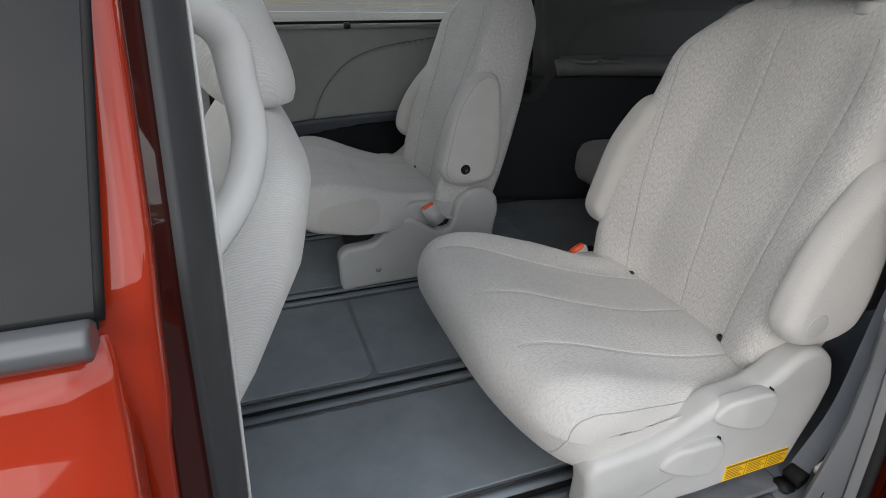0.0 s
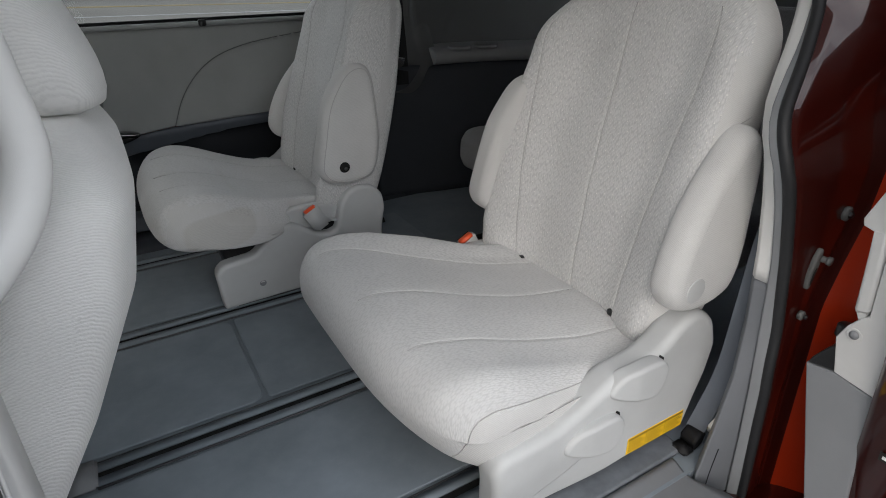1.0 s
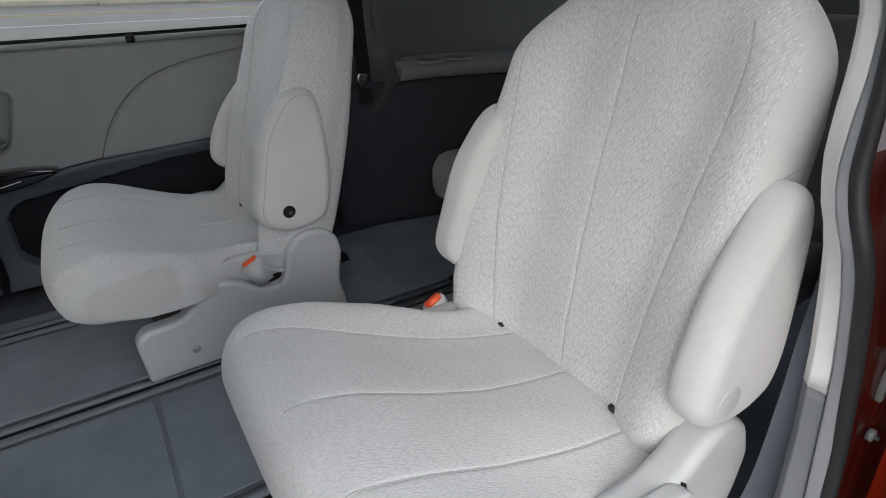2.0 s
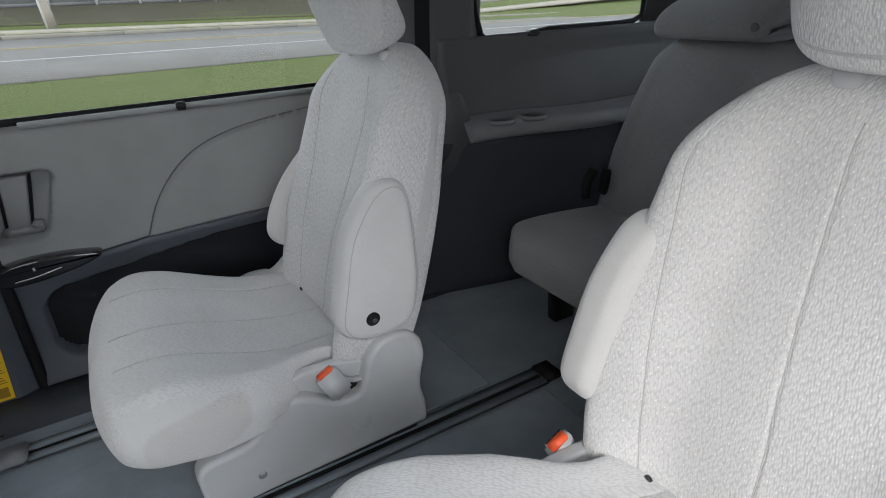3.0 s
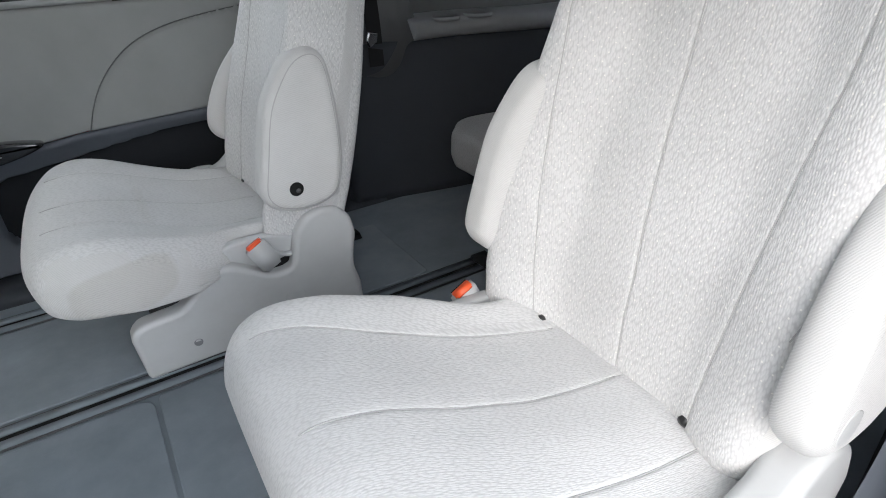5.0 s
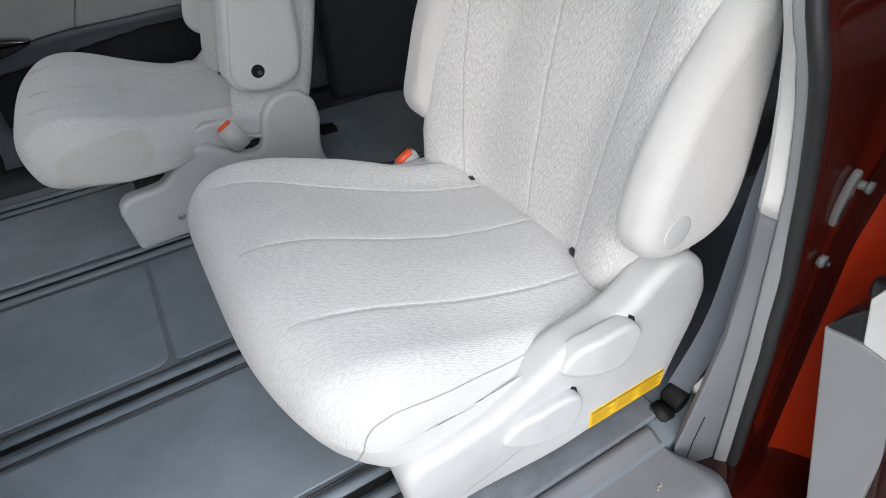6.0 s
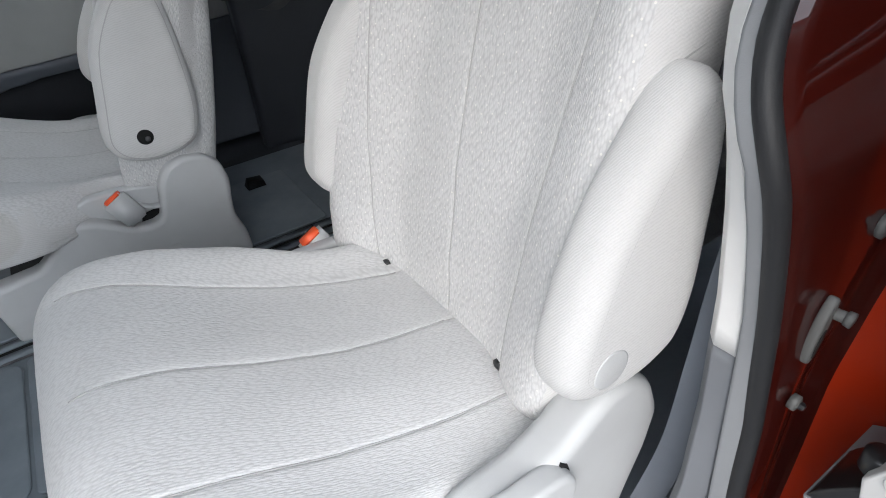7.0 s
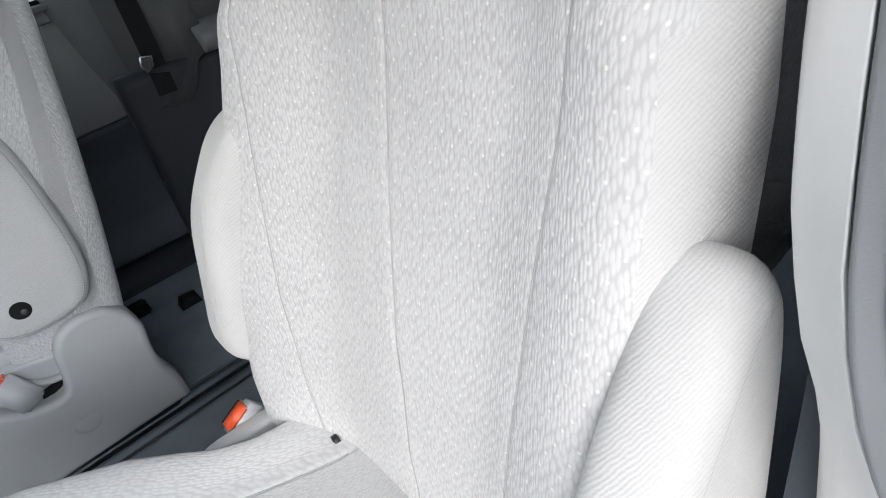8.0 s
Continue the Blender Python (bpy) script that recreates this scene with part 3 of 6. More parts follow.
        part("post_guide", slab([(0.186 + 0.0150 * math.cos(t), w + 0.021 * math.sin(t)) for t in span(0, 2 * math.pi, 0.3)[:-1]], 0.786, 0.8070, 0.004, 3, to=lambda a, b, c: at(a, b, c)), SEAT_PLASTIC, root)
    hr = [(0.146, 0.812), (0.158, 0.796), (0.182, 0.797), (0.212, 0.808), (0.236, 0.824), (0.238, 0.848), (0.222, 0.890), (0.204, 0.950), (0.186, 0.995), (0.152, 1.012), (0.118, 0.998), (0.104, 0.955), (0.112, 0.900), (0.130, 0.850)]
    hr = [(q.x, q.z) for q in spline([(a, 0, b) for a, b in hr], 6, True)]
    ma, mb = sum(p[0] for p in hr) / len(hr), sum(p[1] for p in hr) / len(hr)
    rings = []
    for i in range(41):
        u = math.sin(math.pi * (i / 40 - 0.5))
        k = max(0.03, (1 - min(1.0, abs(u)) ** 4.5) ** (1 / 2.5))
        w = 0.148 * u
        rings.append([at(ma - 0.022 + (a - ma) * k + 0.5 * w * w, w * (1 - 0.35 * max(0.0, b - 0.86)), mb + (b - mb) * k + (0.014 if side > 0 else 0.004)) for a, b in hr])
    part("headrest", loft(rings, turn=True), FABRIC, root)

    def stud(profile, x, w, z, sides=20):
        """A turned piece on a flank; heights count outwards."""
        sg = -side if w > 0 else side
        return turned([(r, h * sg) for r, h in profile], at(x, w, z), "y", sides)

    # folded armrest pads on both flanks
    pad = [(-0.046, 0.388), (-0.047, 0.356), (-0.030, 0.330), (0.0, 0.316), (0.035, 0.312), (0.075, 0.318), (0.108, 0.340), (0.126, 0.400), (0.130, 0.490), (0.126, 0.570), (0.114, 0.604), (0.090, 0.617), (0.062, 0.608), (0.032, 0.574), (0.0, 0.522), (-0.028, 0.448)]
    pad = [(q.x, q.z) for q in spline([(a, 0, b) for a, b in pad], 6, True)]

    def lean_in(c, z):
        return math.copysign((0.020 if c > 0 else 0.018) * smooth01((z - 0.34) / 0.30), c)

    whole = pad
    for e in (-1, 1):
        pad = [(a + (0.026 * smooth01((b - 0.40) / 0.20) * (1 - 0.35 * smooth01((a - 0.05) / 0.07)) if e > 0 else -0.004 - 0.010 * smooth01((b - 0.40) / 0.14) * (1 - smooth01((a - 0.04) / 0.06))), b - (0.008 + 0.016 * smooth01((b - 0.45) / 0.15) if e > 0 else 0.012)) for a, b in whole]
        far_out = side < 0 and e > 0
        if far_out:
            pad = [(a + 0.014, b) for a, b in pad]
        arm = part("armrest", slab(pad, 0.230 if e > 0 else -0.226, (0.278 if far_out else 0.289) if e > 0 else -0.297, 0.024, 6, to=lambda a, b, c: at(a, c - lean_in(c, b), b)), FABRIC_SIDE, root, "folded-up fabric armrest pad")
        rim = [(q[0], q[1]) for q in inset(pad, 0.0235 if e > 0 else 0.012)]
        part("piping", tube([at(a, ((0.2765 if far_out else 0.2875) if e > 0 else -0.2927) - lean_in(e, b), b) for a, b in rim[::3]], 0.0015, 6, n=2, closed=True), SEAM_SHADE, arm)
        if e > 0 and not far_out:
            part("hinge_cap", stud([(0.001, -0.004), (0.021, -0.004), (0.0215, 0.0002), (0.0195, 0.0007), (0.001, 0.0009)], 0.004, 0.2887, 0.353, 28), SEAT_PLASTIC, arm, "round grey hinge cap")
        elif e < 0:
            part("hinge_hole", stud([(0.001, -0.004), (0.0138, -0.004), (0.0140, 0.0004), (0.0132, 0.0006), (0.001, 0.0004)], 0.013, -0.2974, 0.354, 28), VOID, arm, "black disc for the shade in the open hinge hole")
            part("hinge_bolt", stud([(0.001, -0.002), (0.006, -0.002), (0.005, 0.0012), (0.001, 0.0014)], 0.016, -0.2974, 0.350, 8), DULL_STEEL, arm)

    # small tether buttons at the foot of the backrest
    for w in (-0.1325, 0.1325):
        part("tether_button", turned([(0.001, 0.004), (0.0075, 0.003), (0.008, -0.004), (0.001, -0.006)], at(-0.008 if w < 0 else -0.001, w, 0.231), "x", 16), BLACK, root, "small black plastic button")

    # base covers
    inner = [(-0.338, 0.002), (-0.345, 0.118), (-0.325, 0.140), (-0.245, 0.146), (-0.212, 0.178), (-0.182, 0.212), (-0.154, 0.217), (-0.124, 0.209), (-0.095, 0.190), (-0.070, 0.172), (-0.043, 0.163), (-0.016, 0.166),
             (-0.006, 0.200), (0.004, 0.245), (0.025, 0.276), (0.060, 0.288), (0.098, 0.281), (0.128, 0.250), (0.137, 0.205), (0.129, 0.160), (0.126, 0.120), (0.140, 0.070), (0.143, 0.012)]
    recess = [(-0.225, 0.10), (-0.210, 0.176), (-0.160, 0.236), (-0.125, 0.250), (-0.040, 0.246), (0.015, 0.230), (0.015, 0.10)]
    outer = [(-0.352, 0.002), (-0.372, 0.150), (-0.356, 0.172), (-0.300, 0.174), (-0.245, 0.180), (-0.205, 0.196), (-0.165, 0.216), (-0.140, 0.232), (-0.072, 0.236), (-0.030, 0.252), (0.0, 0.278), (0.030, 0.294), (0.062, 0.291), (0.094, 0.264),
             (0.114, 0.210), (0.104, 0.150), (0.082, 0.085), (0.068, 0.035), (-0.10, 0.030), (-0.24, 0.014)]

    def dense(o):
        out = []
        for i in range(len(o)):
            (ax, az), (bx, bz) = o[i], o[(i + 1) % len(o)]
            k = max(1, round(math.hypot(bx - ax, bz - az) / 0.012))
            out += [(ax + (bx - ax) * j / k, az + (bz - az) * j / k) for j in range(k)]
        return [(0.25 * out[i - 1][0] + 0.5 * out[i][0] + 0.25 * out[(i + 1) % len(out)][0], 0.25 * out[i - 1][1] + 0.5 * out[i][1] + 0.25 * out[(i + 1) % len(out)][1]) for i in range(len(out))]

    def flare(x, w, z):
        return at(x, w + (0.028 * (0.3 - z) / 0.3 if w < 0 else -0.020 * smooth01((0.13 - z) / 0.13) * smooth01((-x - 0.1) / 0.2)), z)

    cover = part("base_cover", slab(dense(inner), -0.272, -0.225, 0.012, 4, to=lambda a, b, c: (a, c, b), warp=flare), SEAT_PLASTIC, root)
    part("screw_recess", stud([(0.001, -0.004), (0.0085, -0.004), (0.0088, 0.0006), (0.0078, 0.0010), (0.0065, 0.0003), (0.001, 0.0003)], -0.232, -0.2495, 0.060), TRIM_GREY, cover, "recessed screw hole")
    part("round_cap", stud([(0.001, -0.004), (0.0215, -0.004), (0.0215, 0.0004), (0.0205, 0.0010), (0.001, 0.0010)], -0.020, -0.2527, 0.093, 28), SEAT_PLASTIC, cover)
    part("buckle_recess", slab(dense(recess), -0.2455, -0.220, 0.006, 3, to=lambda a, b, c: (a, c, b), warp=flare), SEAT_PLASTIC, cover)
    part("buckle_slot", slab([(-0.050, 0.166), (-0.044, 0.182), (-0.012, 0.188), (-0.008, 0.174), (-0.030, 0.166)], -0.247, -0.230, 0.001, 1, to=lambda a, b, c: (a, c, b), warp=flare), VOID, cover)
    flank = part("base_cover", slab(dense(outer), 0.225, 0.280, 0.016, 7, to=lambda a, b, c: (a, c, b), warp=flare), SEAT_PLASTIC, root)
    # adjusting levers
    lever = [(-0.060, 0.003), (-0.040, 0.028), (-0.010, 0.036), (0.022, 0.037), (0.048, 0.031), (0.060, 0.010), (0.053, -0.020), (0.034, -0.037), (0.0, -0.031), (-0.046, -0.014)]
    lever = [(q.x, q.z) for q in spline([(a, 0, b) for a, b in lever], 5, True)]
    for cx, cz in ((-0.178, 0.130), (-0.090, 0.206)):
        out = [(cx + a, cz + b) for a, b in lever]
        part("recline_lever", slab(out, 0.266, 0.2955, 0.007, 6, to=lambda a, b, cc: flare(a, cc - 0.20 * max(0.0, cx - 0.01 - a), b)), SEAT_PLASTIC, root, "light grey paddle lever")
        part("lever_slot", slab([(cx + a, cz + b) for a, b in [(0.046, 0.030), (0.053, 0.025), (0.058, 0.013), (0.0605, 0.016), (0.0565, 0.029), (0.0495, 0.0345)]], 0.264, 0.2814, 0.0006, 2, to=lambda a, b, cc: flare(a, cc, b)), VOID, root)
    # frame, runners and dark underside
    part("seat_frame", box(x0 - 0.30, x0 + 0.09, *sorted((yc - side * 0.225, yc + side * 0.225)), 0.045, 0.150, 0.02), BLACK, root)
    for w in (-0.225, 0.225):
        part("seat_runner", box(x0 - 0.31, x0 + 0.12, *sorted((yc - side * (w - 0.018), yc - side * (w + 0.018))), 0.001, 0.055, 0.006), DULL_STEEL, root)
    # belt buckle on its stalk
    bk = thing("belt_buckle", at(-0.06, -0.25, 0.2), "light grey belt buckle with an orange-red release button", "belt buckle", "seat belt buckles")
    m = Matrix.Translation(at(-0.082, -0.250, 0.254 if side > 0 else 0.242)) @ Euler((radians(10 * side), radians(-28), 0)).to_matrix().to_4x4()

    def tilted(bm):
        bm.transform(m)
        return bm

    part("buckle_body", tilted(box(-0.023, 0.023, -0.0135, 0.0135, -0.064, 0.0, 0.006, 3)), SEAT_PLASTIC, bk)
    part("release_button", tilted(box(-0.0175, 0.0175, -0.0085, 0.0085, -0.006, 0.0022, 0.002)), ORANGE, bk, "orange-red release button")
    part("tongue_slot", tilted(box(-0.0165, 0.0165, 0.0092, 0.0108, -0.004, 0.0005, 0.0003)), VOID, bk)
    part("buckle_stalk", tube([at(-0.050, -0.247, 0.215), at(-0.020, -0.243, 0.196), at(0.020, -0.235, 0.190)], 0.010, 10, 0.5), SEAT_PLASTIC, bk)
    return root, flank, at


near_seat, near_flank, near_at = captain_seat(1, 0.0, -0.4575, "light grey fabric captain's seat beside the open sliding door")
far_seat, far_flank, far_at = captain_seat(-1, -0.243, 0.440, "light grey fabric captain's seat beside the closed far door")

# warning label on the near seat's flank


def on_flank(a, b, lift):
    return (-0.087 + a * 0.83, -0.4575 - 0.2804 - lift, 0.044 + b)


bm = bmesh.new()
q = [bm.verts.new(on_flank(a, b, d)) for d in (-0.002, 0.0004) for a, b in ((0, 0), (0.172, 0), (0.172, 0.036), (0, 0.036))]
for f in ((0, 1, 2, 3), (4, 7, 6, 5), (0, 4, 5, 1), (1, 5, 6, 2), (2, 6, 7, 3), (3, 7, 4, 0)):
    bm.faces.new([q[i] for i in f])
part("warning_label", bm, YELLOW, near_flank, "yellow three-part warning label", smooth=False)
rects = []
for k in range(3):
    o = 0.002 + 0.0575 * k
    rects += [(o, o + 0.054, 0.0295, 0.0345)]
    rects += [(o + 0.002, o + 0.050 - 0.012 * ((i * 7 + k) % 3) / 2, 0.0035 + 0.0042 * i, 0.0052 + 0.0042 * i) for i in range(6)]
bars("label_print", near_flank, INK_SOFT, rects, on_flank)
for r in (0.0565, 0.114):
    bars("label_rule", near_flank, INK, [(r, r + 0.0008, 0.001, 0.035)], on_flank)


# ---- van floor ----
def plain(name, bm, material, label, category="", kind="structure"):
    return single(name, bm, material, label, category or name.replace("_", " "), kind=kind)


floor = plain("floor", box(-2.1, 1.7, -0.80, 0.80, -0.08, 0.0, 0), FLOOR, "dark grey vinyl floor of the van", "floor")


def rounded_rect(x0, x1, y0, y1, r, n=6):
    out = []
    for cx, cy, a in ((x1 - r, y1 - r, 0), (x0 + r, y1 - r, 90), (x0 + r, y0 + r, 180), (x1 - r, y0 + r, 270)):
        out += [(cx + r * math.cos(radians(a + 90 * i / n)), cy + r * math.sin(radians(a + 90 * i / n))) for i in range(n + 1)]
    return out


def flat(o, z0, z1, r=0.002):
    return slab(o, z0, z1, r, 2, to=lambda a, b, c: (a, b, c))


RAILS = ((-0.252, "inner"), (0.188, "inner"), (-0.622, "outer"), (0.612, "outer"))
for y, row in RAILS:
    rail = thing("floor_rail", (-0.33, y, 0), "dark grey sliding seat rail sunk in the floor", "seat rail", "floor rails")
    x1 = 0.225 if row == "inner" else -0.12
    part("rail_slot", box(-0.90, x1, y - 0.0075, y + 0.0075, 0.0004, 0.0016, 0), VOID, rail, smooth=False)
    for e in (-1, 1):
        part("rail_lip", box(-0.90, x1, *sorted((y + e * 0.0075, y + e * 0.030)), 0.0005, 0.0065, 0.002), FLOOR, rail)
        part("rail_edge", box(-0.90, x1, *sorted((y + e * 0.031, y + e * 0.036)), 0.0004, 0.0042, 0.001), RUBBER_GREY, rail)
    part("rail_end", box(-0.955, -0.898, y - 0.036, y + 0.036, 0.0004, 0.016, 0.005), TRIM_GREY, rail, "grey plastic rail end cap")
    part("rail_end", box(x1 - 0.002, x1 + 0.05, y - 0.036, y + 0.036, 0.0004, 0.014, 0.005), RUBBER, rail, "black plastic rail end cap")

MATS = [("floor_mat", -1.55, -0.583, -0.206, 0.142, 0.030), ("floor_mat", -0.576, 0.20, -0.206, 0.142, 0.012),
        ("floor_mat", -1.55, 0.10, -0.580, -0.296, 0.012), ("floor_mat", -1.55, 0.10, 0.232, 0.566, 0.012)]
for nm, xa, xb, ya, yb, r in MATS:
    plain(nm, flat(rounded_rect(xa, xb, ya, yb, r), 0.0004, 0.0048, 0.003), MATTE, "flat dark grey vinyl floor panel with rounded corners", "floor panel")
# strip of carpet and grey sill plate beside the near seat
plain("carpet_strip", flat(rounded_rect(-0.80, 0.045, -0.762, -0.662, 0.02), 0.0004, 0.012, 0.005), CARPET, "worn grey carpet edge beside the seat rail", "carpet")


def sill(u, v):
    x = u if u < 0 else u * (0.25 + 0.75 * smooth01((v - 0.035) / 0.07))
    return (x, -0.766 - v, -0.002 + 0.012 * math.exp(-(v / 0.02) ** 2) - 0.055 * smooth01((v - 0.11) / 0.05))


plain("sill_plate", sheet(sill, span(-0.80, 0.0, 0.04)[:-1] + [0.0, 0.015, 0.036], span(0.0, 0.19, 0.01), (0, 0, -0.03)), SILL_GREY, "scuffed grey plastic sill plate of the door opening", "sill")
plain("far_sill_plate", box(-1.6, 0.70, 0.70, 0.90, -0.05, 0.010, 0.008), PANEL_DARK, "grey plastic sill along the far door", "sill")
plain("sill_outer", slab([(-0.955, -0.30), (-0.965, -0.09), (-0.948, -0.066), (-0.80, -0.066), (-0.80, -0.30)], -2.1, 1.7, 0.004, 2, to=lambda a, b, c: (c, a, b)), RED_SHADED, "red painted sill under the door opening", "sill")
plain("far_sill_outer", box(-2.1, 1.7, 0.80, 0.955, -0.30, -0.055, 0.01), RED_SHADED, "red painted sill under the far door", "sill")
crumb = spline([(-0.052, -0.842, 0.0), (-0.048, -0.838, 0.0), (-0.043, -0.840, 0.0), (-0.040, -0.835, 0.0)], 3)
single("dry_leaf", tube([(p.x, p.y, -0.001) for p in crumb], 0.0016, 6, n=2), POLE_WOOD, "tiny dry brown leaf bit on the sill", "leaf")

# ---- near door opening: rear pillar ----
A = [(-0.13, 0.085), (-0.09, 0.048), (-0.06, 0.020), (0.0, 0.021), (0.10, 0.043), (0.20, 0.060), (0.30, 0.073), (0.42, 0.077), (0.47, 0.073), (0.51, 0.069), (0.55, 0.062), (0.59, 0.063), (0.63, 0.079), (0.67, 0.115), (0.71, 0.157), (0.76, 0.200), (1.0, 0.30), (1.26, 0.40)]
B = [(-0.22, 0.113), (-0.08, 0.099), (0.065, 0.089), (0.20, 0.074), (0.30, 0.076), (0.36, 0.077), (0.42, 0.076), (0.47, 0.068), (0.51, 0.060), (0.55, 0.046), (0.59, 0.041), (0.63, 0.054), (0.67, 0.096), (0.71, 0.145), (0.76, 0.192), (1.0, 0.29), (1.26, 0.39)]
SEAL = [(-0.30, 0.124), (-0.21, 0.116), (-0.035, 0.104), (0.107, 0.088), (0.22, 0.076), (0.30, 0.080), (0.36, 0.075), (0.42, 0.070), (0.47, 0.062), (0.51, 0.054), (0.55, 0.042), (0.59, 0.035), (0.63, 0.047), (0.67, 0.086), (0.71, 0.127), (0.76, 0.167), (1.0, 0.26), (1.26, 0.36)]
C = [(-0.30, 0.155), (-0.218, 0.148), (0.067, 0.099), (0.25, 0.070), (0.374, 0.047), (0.46, 0.028), (0.552, 0.006), (0.623, -0.028), (0.75, -0.078), (1.0, -0.170), (1.26, -0.27)]


def post_in(z):
    """Inward lean of the rear door post, more above the elbow."""
    return 0.09 * (max(0.2, z) - 0.56) + 0.335 * max(0.0, z - 0.56)


def pillar_in(z, v):
    xa, xb = lerp(A, z), lerp(B, z)
    k = [(0.0, (xa + 0.030, -0.758)), (0.15, (xa + 0.010, -0.766)), (0.35, (xa, -0.776)), (1.0, (xb, -0.796))]
    x = lerp([(a, p[0]) for a, p in k], v)
    y = lerp([(a, p[1]) for a, p in k], v)
    return (x, y + post_in(z), z)


SEAM = 0.375
plain("rear_pillar_trim_upper", sheet(pillar_in, [SEAM + 0.002 + (1.24 - SEAM) * i / 40 for i in range(41)], span(0, 1, 0.05), (0.04, 0.01, 0)), CREAM_LIT, "cream plastic trim on the pillar behind the seat", "pillar trim")
plain("rear_pillar_trim_lower", sheet(pillar_in, [-0.125 + (SEAM - 0.001 + 0.125) * i / 40 for i in range(41)], span(0, 1, 0.05), (0.04, 0.01, 0)), mottled("lower_pillar_grey", (0.145, 0.152, 0.165), 0.55, grain=1200, grain_h=0.25), "grey plastic lower trim of the rear pillar", "pillar trim")
plain("trim_gap", tube([pillar_in(z, 0.60 + 0.5 * z) for z in span(-0.06, 0.05, 0.02)], 0.0011, 6, n=3), RUBBER, "fine gap of a small cover in the pillar trim", "trim gap")


def flange(z, v):
    xb, xc = lerp(B, z), lerp(SEAL, z)
    return (xb - 0.004 + (xc + 0.008 - xb) * v, -0.7985 - 0.0155 * v - 0.003 * math.sin(math.pi * v) + post_in(z), z)


plain("door_seal_flange", sheet(flange, span(-0.30, 1.24, 0.02), span(0, 1, 0.1), (0.012, 0.003, 0)), mottled("seal_flange_grey", (0.20, 0.206, 0.216), 0.6, grain=900, grain_h=0.25), "grey rubber flange along the door opening", "door seal")
plain("door_seal", tube([(lerp(SEAL, z) + 0.007, -0.817 + post_in(z), z) for z in span(-0.30, 1.24, 0.03)], 0.0085, 12, n=3), mottled("door_seal_rubber", (0.013, 0.0135, 0.015), 0.6, grain=700, grain_h=0.25), "black rubber seal round the door opening", "door seal")


JAMB = [(-0.32, 0.190), (0.0, 0.168), (0.20, 0.155), (0.33, 0.155), (0.40, 0.183), (0.46, 0.213), (0.55, 0.230), (0.65, 0.220), (0.75, 0.250), (1.0, 0.330), (1.26, 0.400)]


def jamb(z, v):
    xr, xo = lerp(SEAL, z) + 0.014, lerp(JAMB, z)
    k = [(0.0, (xr - 0.006, -0.820)), (0.10, (xr + 0.006, -0.827)), (0.35, (0.5 * (xr + xo) - 0.006, -0.835)), (0.58, (xo - 0.012, -0.839)), (0.70, (xo + 0.006, -0.849)),
         (0.80, (xo + 0.022, -0.871)), (0.90, (xo + 0.045, -0.912)), (0.97, (xo + 0.075, -0.950)), (1.0, (xo + 0.095, -0.957))]
    return (lerp([(a, p[0]) for a, p in k], v), lerp([(a, p[1]) for a, p in k], v) + post_in(z) * (1 - v), z)


rear_jamb = plain("rear_jamb", sheet(jamb, span(-0.32, 1.24, 0.02), span(0, 1, 0.02), (0.014, 0.02, 0)), RED_SHADED, "red painted door jamb, shade coloured into the channel, glossy on its rolled edge", "door jamb")
# rolled edge keeps the plain red; the channel carries its shade in the colour
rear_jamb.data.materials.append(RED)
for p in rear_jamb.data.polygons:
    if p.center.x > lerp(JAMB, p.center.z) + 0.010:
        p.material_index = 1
plain("rear_quarter_panel", box(0.315, 1.75, -0.985, -0.950, -0.40, 0.72, 0.01), RED, "red rear side panel of the van", "body panel")
plain("near_quarter_trim", box(0.24, 1.7, -0.76, -0.72, 0.0, 0.74, 0.01), PANEL_DARK, "grey inner side trim beside the third row", "side trim")
plain("near_quarter_glass", box(0.30, 1.55, -0.91, -0.905, 0.76, 1.22, 0), DARK_GLASS, "dark tinted rear side window", "window")

# bolts and striker on the jamb
for x, y, z, r in ((0.184, -0.842, 0.479, 0.0095), (0.118, -0.852, 0.328, 0.0065)):
    b = thing("jamb_bolt", (x, y, z), "dull steel bolt with a round washer on the red jamb", "bolt", "jamb bolts")
    part("washer", turned([(0.001, 0.002), (r * 1.15, 0.002), (r * 1.2, -0.004), (r * 0.6, -0.006), (0.001, -0.006)], (x, y, z), "y", 20), ZINC, b)
    part("bolt_head", turned([(0.001, 0.0), (r * 0.62, 0.0), (r * 0.6, -0.005), (r * 0.4, -0.0065), (0.001, -0.0065)], (x, y - 0.004, z), "y", 6), BLACK, b, smooth=False)
SX, SY, SZ = 0.124, -0.846, 0.406
st = thing("door_striker", (SX, SY, SZ), "dull dark steel door striker loop with a short pin", "door striker")
loop = [(0.005, 0.030), (0.011, 0.027), (0.010, 0.008), (0.006, -0.016), (0.001, -0.032), (-0.007, -0.032), (-0.008, -0.010), (-0.003, 0.016)]
part("striker_plate", slab([(q.x, q.z) for q in spline([(SX + a, 0, SZ + b) for a, b in loop], 5, True)], SY + 0.004, SY - 0.005, 0.003, 3, to=lambda a, b, c: (a, c, b)), ZINC, st)
part("striker_slot", slab([(q.x, q.z) for q in spline([(SX - 0.001 + a * 0.45, 0, SZ - 0.012 + b * 0.45) for a, b in loop], 4, True)], SY, SY - 0.0056, 0.0005, 2, to=lambda a, b, c: (a, c, b)), VOID, st)
part("striker_pin", tube([(SX + 0.010, SY, SZ + 0.014), (SX + 0.012, SY - 0.014, SZ + 0.014)], 0.005, 12, n=2), ZINC, st)
